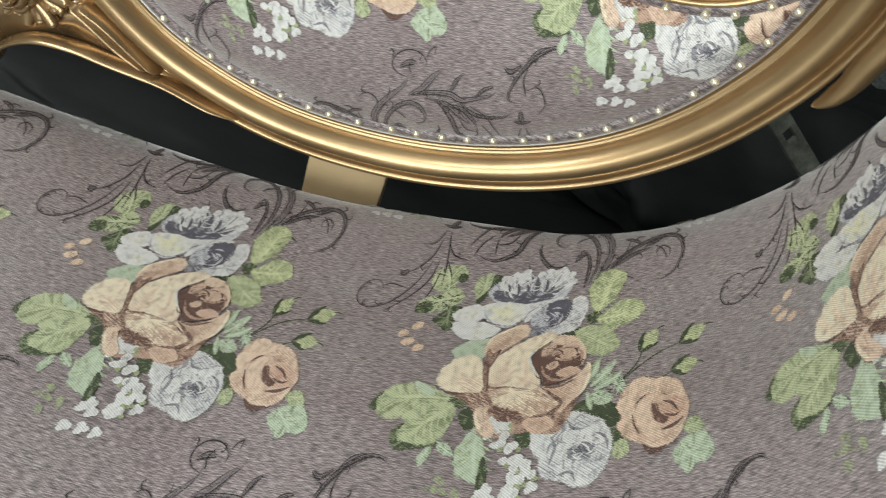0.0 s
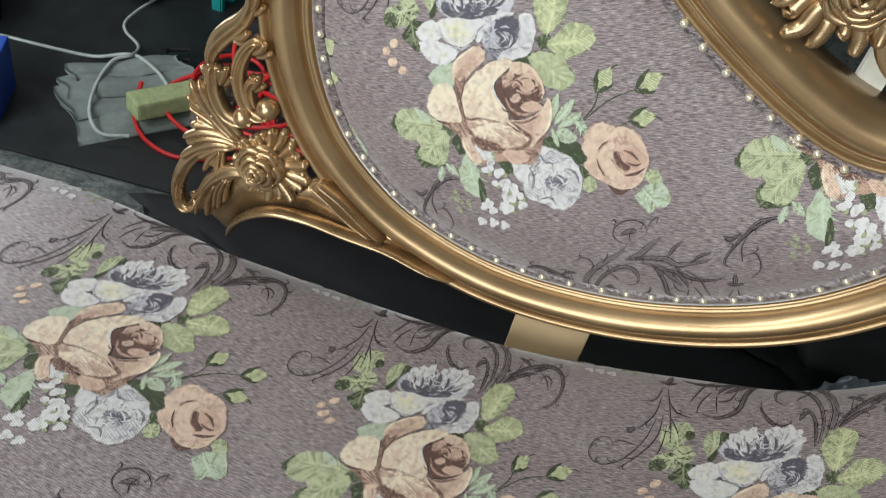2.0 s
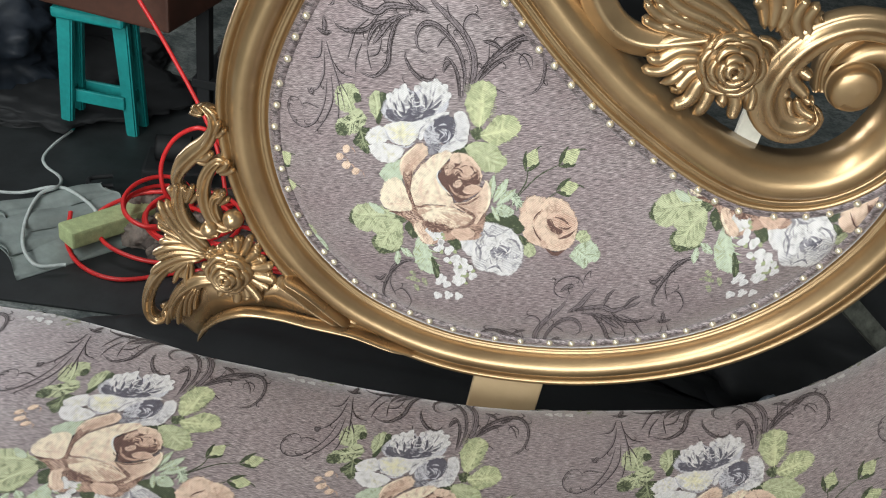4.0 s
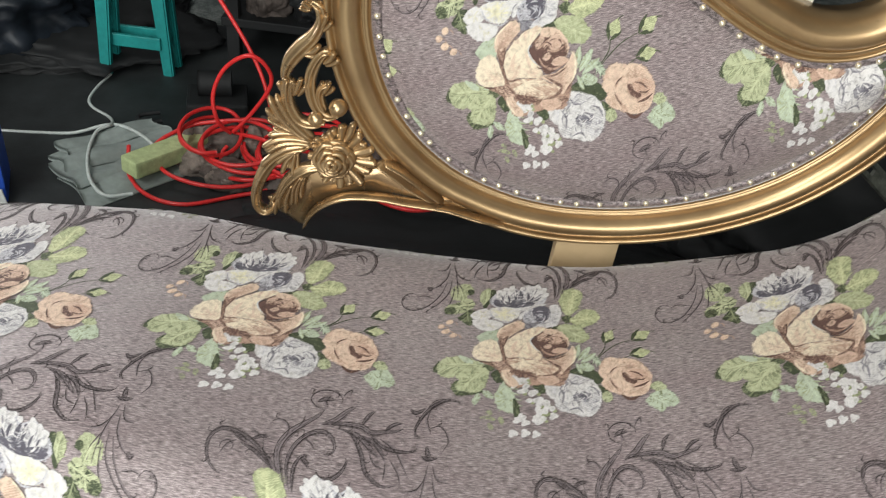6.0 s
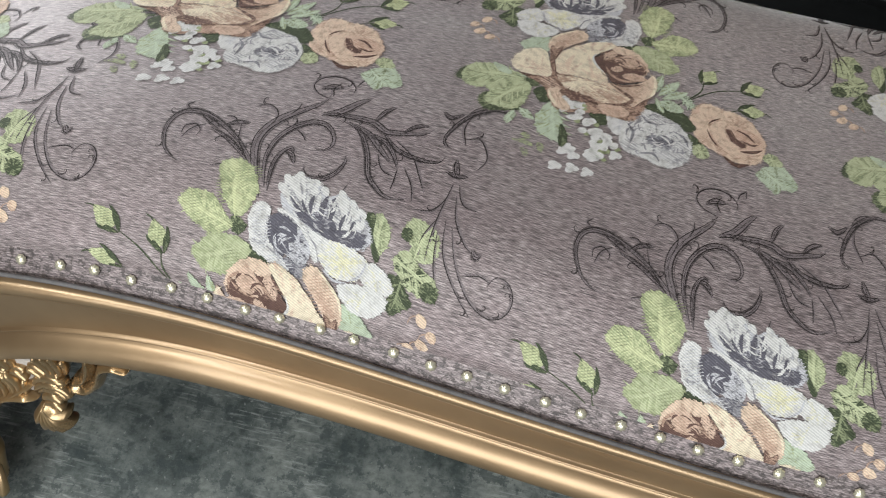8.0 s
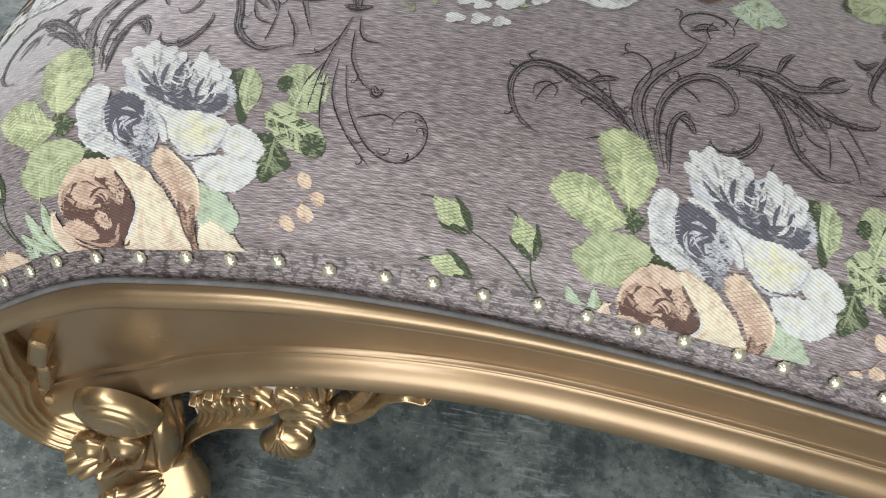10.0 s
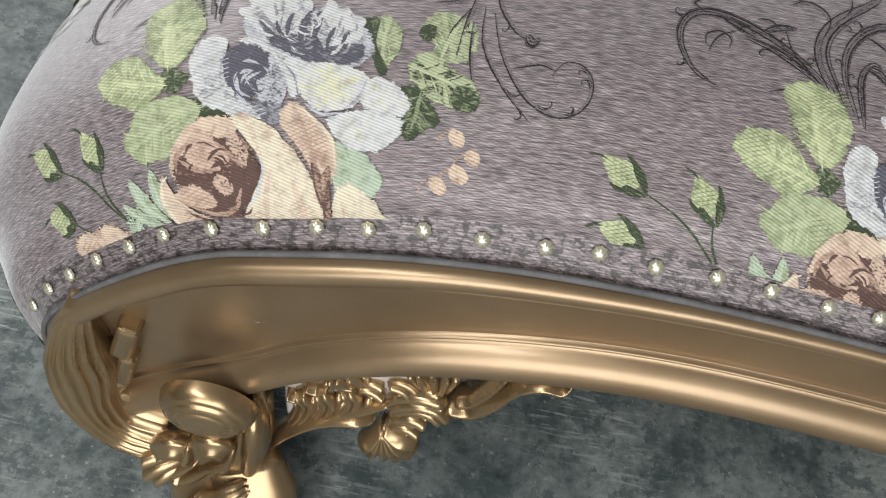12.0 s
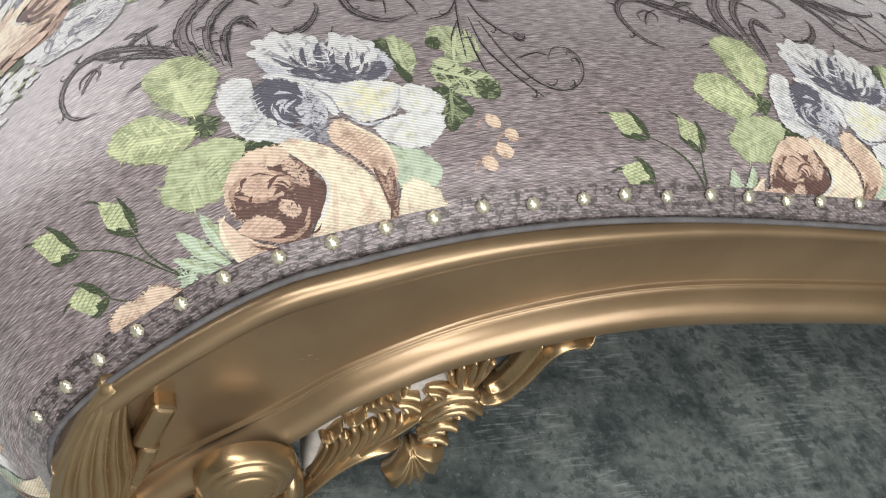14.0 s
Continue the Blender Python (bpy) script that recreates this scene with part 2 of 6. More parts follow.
def grid_faces(n, m, wrap_n=False, wrap_m=False):
    f = []
    for i in range(n if wrap_n else n - 1):
        for j in range(m if wrap_m else m - 1):
            a, b = i * m + j, ((i + 1) % n) * m + j
            c, d = ((i + 1) % n) * m + (j + 1) % m, i * m + (j + 1) % m
            f.append((a, b, c, d))
    return f


def tube(name, material, pts, radius, n=120, sides=10, closed=False):
    """A round tube along a smooth curve; radius may be a number or a list along it."""
    p, _ = spline(pts, n, closed)
    r = np.interp(np.linspace(0, 1, n), np.linspace(0, 1, np.size(radius)), np.ravel(radius))
    tan = np.gradient(p, axis=0)
    tan /= np.linalg.norm(tan, axis=1, keepdims=True) + 1e-12
    up = np.array((0.0, 0.0, 1.0))
    verts = []
    side = np.cross(tan[0], up if abs(tan[0][2]) < 0.9 else (1.0, 0, 0))
    for k in range(n):
        side = side - tan[k] * (side @ tan[k])
        side /= np.linalg.norm(side)
        o = np.cross(tan[k], side)
        for a in np.arange(sides) * 2 * math.pi / sides:
            verts.append(p[k] + r[k] * (math.cos(a) * side + math.sin(a) * o))
    faces = grid_faces(n, sides, closed, True)
    if not closed:
        faces += [tuple(range(sides))[::-1], tuple((n - 1) * sides + j for j in range(sides))]
    return mesh_of(name, verts, faces, material)


# ---- the setting ----
def slab(name, material, size, at, label, category):
    return tagged(part(name, block(name, material, size, at, bevel=0.002, seg=1)), label, category, kind="structure")


slab("floor", CONCRETE, (8.0, 8.0, 0.1), (-0.3, 0.8, -0.05), "stained grey green concrete workshop floor", "floor")
slab("wall_back", WALL, (8.0, 0.15, 3.0), (-0.3, 4.6, 1.5), "plaster wall with the gloom of the back in its colour", "wall")
slab("wall_front_left", BOUNCE_WALL, (2.2, 0.15, 3.0), (-3.3, -2.9, 1.5), "unseen pale wall beside the open shopfront, added to bounce light", "wall")
slab("wall_front_right", BOUNCE_WALL, (2.4, 0.15, 3.0), (2.3, -2.9, 1.5), "unseen pale wall beside the open shopfront, added to bounce light", "wall")
slab("wall_front_lintel", BOUNCE_WALL, (3.3, 0.15, 0.35), (-0.55, -2.9, 2.825), "unseen pale lintel over the open shopfront, added to bounce light", "wall")
slab("wall_right", BOUNCE_WALL, (0.15, 7.3, 3.0), (3.5, 0.85, 1.5), "unseen pale side wall added to bounce light", "wall")
slab("wall_left", WALL, (0.15, 4.7, 3.0), (-3.6, -0.5, 1.5), "plaster wall with the gloom of the back in its colour", "wall")
slab("wall_left_far", WALL, (0.15, 1.0, 3.0), (-3.6, 4.05, 1.5), "plaster wall beside a doorway, gloom in its colour", "wall")
slab("wall_left_lintel", WALL, (0.15, 1.7, 0.9), (-3.6, 2.70, 2.55), "plaster lintel over a doorway, gloom in its colour", "wall")
# added blocker: keeps the doorway light off the floor behind
slab("shade_wall", WALL, (0.10, 3.0, 1.0), (-1.80, 3.02, 0.5), "low wall added to shade the floor behind", "wall")
slab("ceiling", BOUNCE_WALL, (8.0, 8.0, 0.1), (-0.3, 0.8, 3.05), "unseen pale workshop ceiling added to bounce light", "ceiling")

# ---- the chaise longue: seat form ----
SIDE, SIDE_LEN = spline([(-1.160, 0.085), (-1.174, 0.165), (-1.150, 0.222), (-1.077, 0.297), (-1.018, 0.326), (-0.933, 0.350),
                         (-0.82, 0.360), (-0.55, 0.361), (-0.30, 0.361), (-0.15, 0.366), (-0.06, 0.385), (0.07, 0.432),
                         (0.145, 0.463), (0.210, 0.507), (0.265, 0.568), (0.312, 0.655), (0.342, 0.78), (0.355, 0.92)], 700)
ACROSS, ACROSS_LEN = spline([(0.004, 0.008), (0.010, 0.030), (0.035, 0.050), (0.060, 0.068), (0.09, 0.077), (0.15, 0.079), (0.25, 0.072),
                             (0.34, 0.062), (0.42, 0.055), (0.46, 0.047), (0.485, 0.030), (0.497, 0.0), (0.5, -0.06)], 400)
U0 = SIDE_LEN * np.argmin(abs(SIDE[:, 0] + 0.5)) / 699
U_LO, U_HI = -U0 + 0.002, SIDE_LEN - U0 - 0.002


def smoothstep(a, b, x):
    s = np.clip((x - a) / (b - a), 0, 1)
    return s * s * (3 - 2 * s)


def side_at(u):
    """The side line at u metres along it (0 where x = -0.5), and its upward normal."""
    k = np.clip((np.asarray(u, float) + U0) / SIDE_LEN * 699, 0.0, 698.99)
    i = k.astype(int)
    f = (k - i)[..., None]
    a, b = SIDE[np.maximum(i - 6, 0)], SIDE[np.minimum(i + 7, 699)]
    tan = (b - a) / np.linalg.norm(b - a, axis=-1, keepdims=True)
    return SIDE[i] * (1 - f) + SIDE[np.minimum(i + 1, 699)] * f, np.stack([-tan[..., 1], tan[..., 0]], -1)


def front_y(x):
    return 0.164 - 0.033 * smoothstep(-0.86, -0.25, x)


SAG_X = np.linspace(-1.15, 0.25, 29)
SAG = np.interp(SAG_X, (-1.15, -1.09, -1.0, -0.92, -0.8, -0.73, -0.65, -0.55, -0.4, -0.2, -0.02, 0.1, 0.25), (0.004, -0.003, -0.015, -0.015, -0.009, 0.0, 0.005, 0.001, -0.004, -0.005, -0.005, -0.011, -0.013))
SAG = np.convolve(np.r_[SAG[0], SAG[0], SAG, SAG[-1], SAG[-1]], (0.1, 0.2, 0.4, 0.2, 0.1), "valid")


def seat_at(u, v):
    p, n = side_at(u)
    t = np.linspace(0, ACROSS_LEN, 400)
    dy, g = np.interp(v, t, ACROSS[:, 0]), np.interp(v, t, ACROSS[:, 1])
    y = 0.164 + dy - (0.164 - front_y(p[..., 0])) * (1 - smoothstep(0, 0.3, dy))
    y = y + smoothstep(0.30, 0.48, dy) * np.interp(p[..., 0], (-0.95, -0.7, -0.5, -0.3, -0.12, 0.0, 0.12), (0.026, 0.022, 0.003, 0.008, 0.013, 0.008, 0.003))
    # the padding is fuller in the middle of the seat than over the foot end
    g = g + smoothstep(0.02, 0.11, v) * np.interp(p[..., 0], SAG_X, SAG)
    return np.stack([p[..., 0] + n[..., 0] * g, y, p[..., 1] + n[..., 1] * g], -1)


def lifted(surface, u, v, h):
    """Places h metres off a surface, with its normal."""
    e = 0.002
    du = surface(u + e, v) - surface(u - e, v)
    dv = surface(u, v + e) - surface(u, v - e)
    n = np.cross(du, dv)
    n /= np.linalg.norm(n, axis=-1, keepdims=True) + 1e-12
    return surface(u, v) + n * np.asarray(h)[..., None]


def cloth_mesh(name, surface, us, vs, keep=None):
    uu, vv = np.meshgrid(us, vs, indexing="ij")
    p = surface(uu, vv).reshape(-1, 3)
    me = mesh_of(name, p, grid_faces(len(us), len(vs)), FABRIC)
    flat = np.stack([uu.ravel(), vv.ravel()], -1)
    layer = me.uv_layers.new(name="UVMap")
    loops = np.empty(len(me.loops), np.int32)
    me.loops.foreach_get("vertex_index", loops)
    layer.data.foreach_set("uv", flat[loops].astype(np.float32).ravel())
    return me


# back panel outline (x, z), anticlockwise from its right tip
PANEL, PANEL_LEN = spline([(0.224, 0.800), (0.204, 0.768), (0.170, 0.739), (0.125, 0.724), (0.076, 0.722), (0.018, 0.741), (-0.037, 0.769),
                           (-0.095, 0.804), (-0.158, 0.853), (-0.225, 0.912), (-0.305, 0.940), (-0.375, 0.905), (-0.418, 0.825),
                           (-0.439, 0.740), (-0.430, 0.655), (-0.392, 0.573), (-0.329, 0.514), (-0.262, 0.484), (-0.190, 0.470),
                           (-0.111, 0.473), (-0.030, 0.490), (0.050, 0.523), (0.115, 0.567), (0.170, 0.628), (0.208, 0.700), (0.224, 0.762)],
                          420, True)
PANEL_Y = 0.708


def panel_depth(x, z):
    """Distance to the panel's outline, negative outside."""
    x, z = np.asarray(x, float), np.asarray(z, float)
    d = np.full(x.shape, 9.0)
    inside = np.zeros(x.shape, bool)
    a, b = PANEL, np.roll(PANEL, -1, 0)
    for (ax, az), (bx, bz) in zip(a[::2], b[1::2]):
        ex, ez = bx - ax, bz - az
        s = np.clip(((x - ax) * ex + (z - az) * ez) / (ex * ex + ez * ez), 0, 1)
        d = np.minimum(d, np.hypot(x - ax - s * ex, z - az - s * ez))
        cross = (az > z) != (bz > z)
        at = ax + (z - az) * ex / (ez if abs(ez) > 1e-9 else 1e-9)
        inside ^= cross & (x < at)
    return np.where(inside, d, -d)


GX, GZ = np.linspace(-0.46, 0.25, 180), np.linspace(0.45, 0.96, 130)
GD = panel_depth(*np.meshgrid(GX, GZ, indexing="ij"))


def depth_at(x, z):
    """The same from a table."""
    i = np.clip((x - GX[0]) / (GX[1] - GX[0]), 0, 178.99)
    j = np.clip((z - GZ[0]) / (GZ[1] - GZ[0]), 0, 128.99)
    a, b = i.astype(int), j.astype(int)
    f, g = i - a, j - b
    return (GD[a, b] * (1 - f) + GD[a + 1, b] * f) * (1 - g) + (GD[a, b + 1] * (1 - f) + GD[a + 1, b + 1] * f) * g


def panel_at(x, z):
    d = np.maximum(depth_at(x, z), -0.01)
    return np.stack([x, PANEL_Y - 0.030 * (1 - np.exp(-d / 0.035)), z], -1)


# ---- woven flowers: drawn once as flat shapes, then laid on the cloth ----
CREAM, PEACH, TAN, BROWN = lin(237, 222, 197), lin(226, 200, 178), lin(192, 160, 141), lin(105, 79, 72)
WHITE, PALE, GREY, NAVY = lin(222, 219, 217), lin(203, 201, 206), lin(156, 153, 158), lin(97, 94, 104)
LEAF, LIME, DEEP, YELLOW = lin(190, 195, 158), lin(204, 207, 164), lin(72, 80, 60), lin(228, 222, 188)
MINT, DUSK, PINK, FERN = lin(190, 201, 178), lin(142, 149, 116), lin(216, 186, 166), lin(167, 174, 135)
INKY, GROUND = lin(50, 43, 43), lin(136, 125, 127)


class Ink:
    """Flat shapes in motif metres. Every corner has a light and a dark thread colour and the share of dark threads."""

    def __init__(self, place, seed=7):
        self.p, self.h, self.a, self.b, self.f = [], [], [], [], []
        self.place, self.rng, self.threads = place, random.Random(seed), False

    def add(self, pts, light, dark, tones, faces, rank, cover=None):
        o = len(self.p)
        self.p += [tuple(q) for q in pts]
        self.a += [(*light, min(1.0, max(0.0, t))) for t in tones]
        self.b += [(*dark, c) for c in (cover or [1.0] * len(pts))]
        self.h += [0.00045 + 0.00011 * rank] * len(pts)
        self.f += [tuple(o + k for k in f) for f in faces]

    def shape(self, outline, light, dark, rank, heart=0.5, rim=0.1, focus=None, ruffle=2.2, streaks=0.25, n=56):
        """A petal or leaf inside a closed outline; dark threads go from heart at the focus to rim at the edge."""
        rng, reach = self.rng, (0.17, 0.34, 0.5, 0.67, 0.82, 0.92, 1.0)
        rings = len(reach)
        p, _ = spline(outline, n, True)
        c = p.mean(0) if focus is None else np.array(focus, float)
        jag = [rng.uniform(-1, 1) * ruffle for _ in range(n)]
        fan = [rng.uniform(-1.35, 1.35) * streaks for _ in range(n // 2 + 1)]
        pts, tones = [c], [heart]
        for k in range(1, rings + 1):
            q = reach[k - 1]
            for i in range(n):
                d = p[i] - c
                ln = np.linalg.norm(d) + 1e-6
                pts.append(c + d * q * (1 + (jag[i] / ln if k == rings else 0)))
                tones.append(heart + (rim - heart) * q**0.9 + fan[i // 2] * math.sin(math.pi * min(1, 0.15 + q * 0.8)) + rng.uniform(-0.15, 0.15))
        faces = [(0, 1 + i, 1 + (i + 1) % n) for i in range(n)]
        for k in range(rings - 1):
            a, b = 1 + k * n, 1 + (k + 1) * n
            faces += [(a + i, b + i, b + (i + 1) % n, a + (i + 1) % n) for i in range(n)]
        self.add([self.place(*q) for q in pts], light, dark, tones, faces, rank, [1.0] * (len(pts) - n) + [0.05] * n)

    def stroke(self, pts, width, light, dark, rank, tone=0.0, ends=0.15, n=None, swell=0.5):
        """A brush mark along a smooth curve; widest at the share swell of its length."""
        p, ln = spline(pts, n or max(8, len(pts) * 7))
        m = len(p)
        t = np.gradient(p, axis=0)
        t /= np.linalg.norm(t, axis=1, keepdims=True) + 1e-12
        s = np.linspace(0, 1, m)
        s = np.where(s < swell, s / swell * 0.5, 0.5 + 0.5 * (s - swell) / (1 - swell))
        w = 0.5 * width * (ends + (1 - ends) * np.sin(math.pi * s) ** 0.8)
        w = w * np.array([1 + self.rng.uniform(-0.22, 0.22) for _ in range(m)])
        nrm = np.stack([-t[:, 1], t[:, 0]], 1) * w[:, None]
        both = np.stack([p - nrm, p + nrm], 1).reshape(-1, 2)
        tones = np.repeat([tone + self.rng.uniform(-0.14, 0.14) for _ in range(m)], 2)
        self.add([self.place(*q) for q in both], light, dark, tones, grid_faces(m, 2), rank)

    def leaf(self, outline, base, tip, light=LEAF, dark=DUSK, rank=0, heart=0.35, rim=0.35, veins=4):
        """A toothed leaf with a pale midrib and side veins."""
        self.shape(outline, light, dark, rank, heart, rim, ruffle=2.6, streaks=0.34)
        b, e = np.array(base, float), np.array(tip, float)
        d = e - b
        side = np.array((-d[1], d[0]))
        pale = tuple(min(1.0, 1.10 * x) for x in light)
        self.stroke([b, b + 0.5 * d + 0.03 * side, b + 0.92 * d], 0.055 * np.linalg.norm(d) + 0.8, pale, light, rank + 0.7)
        for k in range(veins):
            f = 0.12 + 0.74 * k / max(1, veins)
            for sg in (-1, 1):
                q = b + f * d
                self.stroke([q, q + 0.12 * d + sg * 0.13 * side, q + 0.22 * d + sg * 0.26 * side], 1.5, pale, light, rank + 0.6, 0.2, n=6)
                q = q + 0.08 * d
                self.stroke([q + sg * 0.05 * side, q + 0.10 * d + sg * 0.17 * side, q + 0.17 * d + sg * 0.30 * side], 2.4, dark, light, rank + 0.5, 0.45, n=6)

    def dashes(self, c, rx, ry, count, size, light, dark, rank, tone=0.1, lo=0.0):
        """Short bowed marks strewn round a centre."""
        for _ in range(count):
            q, a = self.rng.uniform(lo, 1) ** 0.6, self.rng.uniform(0, 6.283)
            x, y = c[0] + rx * q * math.cos(a), c[1] + ry * q * math.sin(a)
            t, h = a + 1.57 + self.rng.uniform(-0.7, 0.7), size * self.rng.uniform(0.5, 1.2)
            self.stroke([(x - h * math.cos(t), y - h * math.sin(t)), (x + 0.3 * h * math.cos(a), y + 0.3 * h * math.sin(a)), (x + h * math.cos(t), y + h * math.sin(t))],
                        size * self.rng.uniform(0.18, 0.4), light, dark, rank + 0.3 * self.rng.random(), tone, 0.1, n=6)

    def hatch(self, c, rx, ry, light, dark, rank, gap=5.0, slope=0.55, turn=0.0, width=1.25, tone=0.35):
        """Parallel slanting threads inside an ellipse."""
        ca, sa, h = math.cos(turn), math.sin(turn), math.hypot(1, slope)
        reach, gap = math.hypot(rx, ry), 0.85 * gap
        for k in range(-int(reach / gap), int(reach / gap) + 1):
            ox, oy = -k * gap * slope / h, k * gap / h
            inside = []
            for f in np.linspace(-reach, reach, 40):
                x, y = ox + f / h, oy + f * slope / h
                if ((x * ca + y * sa) / rx) ** 2 + ((y * ca - x * sa) / ry) ** 2 < 1:
                    inside.append((c[0] + x, c[1] + y))
            if len(inside) > 3:
                self.stroke([inside[0], inside[len(inside) // 2], inside[-1]], width, light, dark, rank, tone, 0.5, n=7)

    def dot(self, x, y, r, light, dark, rank, heart=0.3, rim=0.0, n=12):
        w = [r * self.rng.uniform(0.75, 1.2) for _ in range(6)]
        self.shape([(x + w[k] * math.cos(1.047 * k), y + w[k] * math.sin(1.047 * k)) for k in range(6)], light, dark, rank, heart, rim, ruffle=0.6, n=n)


def curved(fit_x, fit_y, mid):
    """Sketch units to motif metres, by a bent plane."""
    def place(x, y):
        a, b = (x - mid[0]) / 300, (y - mid[1]) / 300
        terms = (1, a, b, a * a, a * b, b * b)
        return sum(k * t for k, t in zip(fit_x, terms)), sum(k * t for k, t in zip(fit_y, terms))
    return place


sketch_a = curved((0.0, 0.1708, -0.0099, -0.0075, 0.0212, -0.0012), (0.0001, 0.0082, -0.1930, -0.0004, 0.0096, -0.0235), (840, 330))
sketch_s = curved((-0.0022, -0.1319, -0.0074, -0.0038, 0.0224, -0.0157), (0.1310, 0.0524, -0.1758, -0.0019, -0.0169, 0.0402), (1150, 560))


def bouquet_leaves(ink):
    # top left pair, a dark one and a narrow one
    ink.leaf([(628, 140), (640, 132), (662, 130), (676, 150), (677, 165), (665, 170), (668, 185), (650, 188), (635, 180), (626, 160)], (660, 186), (640, 136), LEAF, DUSK)
    ink.leaf([(668, 178), (685, 190), (688, 205), (675, 222), (655, 230), (640, 228), (625, 215), (632, 200), (650, 192)], (684, 196), (632, 216), LEAF, DEEP, 1)
    ink.shape([(664, 150), (676, 152), (678, 165), (668, 168)], DEEP, DUSK, 2, 0.1, 0.3), ink.shape([(626, 214), (642, 206), (652, 222), (645, 232), (630, 228)], DEEP, DUSK, 2, 0.1, 0.4)
    ink.leaf([(680, 215), (700, 225), (692, 245), (697, 262), (685, 268), (670, 255), (659, 245), (668, 228)], (676, 220), (686, 262), DUSK, DEEP, 1, 0.75, 0.75, 3)
    ink.leaf([(700, 150), (712, 146), (722, 165), (718, 190), (710, 205), (698, 190), (692, 170)], (710, 204), (706, 150), LEAF, DUSK, 1, veins=3)
    ink.shape([(715, 150), (730, 155), (724, 180), (712, 212), (705, 205), (716, 180)], DEEP, DUSK, 2, 0.1, 0.3)
    # the three at the right
    ink.leaf([(898, 145), (915, 138), (935, 145), (946, 160), (940, 180), (930, 205), (918, 222), (905, 232), (893, 222), (885, 200), (878, 180), (885, 165)], (906, 232), (918, 146), LIME, FERN, 1, 0.25, 0.55, 5)
    ink.leaf([(906, 242), (925, 226), (940, 210), (960, 208), (978, 215), (989, 235), (975, 252), (955, 262), (935, 268), (916, 258)], (906, 246), (980, 232), LIME, FERN, 2, 0.25, 0.5, 5)
    ink.leaf([(876, 266), (895, 255), (915, 258), (935, 265), (950, 285), (959, 300), (945, 315), (925, 318), (900, 310), (885, 290)], (884, 262), (948, 306), LEAF, FERN, 2, 0.3, 0.5, 5)
    ink.shape([(850, 274), (870, 264), (892, 258), (896, 276), (884, 290), (866, 282)], DEEP, DUSK, 1, 0.1, 0.2), ink.shape([(888, 236), (908, 228), (912, 246), (898, 254)], DEEP, DUSK, 1, 0.2, 0.4)
    # the pair at the left
    ink.shape([(645, 380), (668, 372), (750, 388), (752, 404), (690, 408), (650, 402)], DEEP, DUSK, 0, 0.2, 0.4)
    ink.leaf([(650, 385), (660, 365), (690, 362), (708, 370), (728, 378), (736, 390), (720, 400), (700, 408), (680, 418), (662, 412), (653, 400)], (734, 388), (658, 384), LEAF, DUSK, 1, veins=5)
    ink.shape([(686, 432), (712, 420), (742, 446), (738, 458), (700, 460)], DEEP, DUSK, 1, 0.2, 0.4)
    ink.leaf([(688, 412), (705, 398), (725, 392), (746, 398), (749, 425), (742, 452), (724, 456), (706, 452), (692, 440), (696, 425)], (742, 398), (704, 446), LEAF, DUSK, 2, veins=5)
    ink.shape([(684, 360), (705, 368), (716, 382), (700, 380)], MINT, LEAF, 3, 0.1, 0.2)
    ink.stroke([(722, 382), (750, 386), (770, 396)], 4, MINT, DUSK, 3), ink.shape([(752, 408), (772, 398), (782, 424), (766, 434)], DEEP, DUSK, 1, 0.1, 0.2)
    ink.leaf([(766, 456), (780, 428), (796, 450), (806, 480), (810, 506), (790, 503), (774, 490), (766, 470)], (782, 430), (800, 500), MINT, FERN, 2, 0.2, 0.4, 4)
    ink.shape([(800, 470), (812, 486), (815, 508), (806, 512)], DEEP, DUSK, 3, 0.2, 0.3)
    # behind and beside the roses
    ink.shape([(898, 412), (925, 390), (962, 398), (985, 425), (968, 440), (930, 418)], DEEP, DUSK, 1, 0.1, 0.15), ink.shape([(832, 436), (860, 430), (868, 448), (848, 462)], DEEP, DUSK, 3, 0.1, 0.3)
    ink.shape([(972, 440), (992, 450), (1000, 470), (984, 480), (974, 468)], DEEP, DUSK, 1, 0.1, 0.3), ink.leaf([(984, 458), (1000, 460), (1003, 478), (988, 484), (978, 472)], (982, 460), (1000, 480), LEAF, DUSK, 2, veins=2)
    ink.leaf([(928, 386), (948, 380), (966, 394), (957, 404), (940, 402)], (930, 384), (962, 398), MINT, DUSK, 2, veins=3), ink.leaf([(952, 354), (974, 364), (987, 392), (970, 384)], (954, 356), (984, 390), MINT, DEEP, 2, veins=3)
    for (x0, y0), (x1, y1), w in (((918, 372), (930, 322), 8), ((926, 374), (958, 330), 8), ((932, 380), (972, 352), 8), ((922, 380), (936, 412), 7)):
        dx, dy = (x1 - x0) / 50, (y1 - y0) / 50
        ink.leaf([(x0, y0), (0.5 * (x0 + x1) - w * dy, 0.5 * (y0 + y1) + w * dx), (x1, y1), (0.5 * (x0 + x1) + w * dy, 0.5 * (y0 + y1) - w * dx)], (x0, y0), (x1, y1), MINT, FERN, 4, veins=0)
    ink.leaf([(1072, 478), (1090, 464), (1114, 460), (1129, 484), (1122, 500), (1106, 502), (1095, 513), (1080, 500), (1068, 488)], (1078, 470), (1112, 500), MINT, DUSK, 2, veins=4)
    ink.leaf([(1080, 450), (1098, 438), (1112, 454), (1098, 466)], (1082, 452), (1106, 448), LEAF, DUSK, 1, veins=2)
    ink.leaf([(735, 456), (742, 468), (736, 484), (728, 474)], (738, 456), (732, 482), MINT, DUSK, 1, veins=0), ink.leaf([(742, 450), (758, 456), (766, 470), (750, 466)], (742, 450), (764, 468), MINT, DUSK, 1, veins=0)
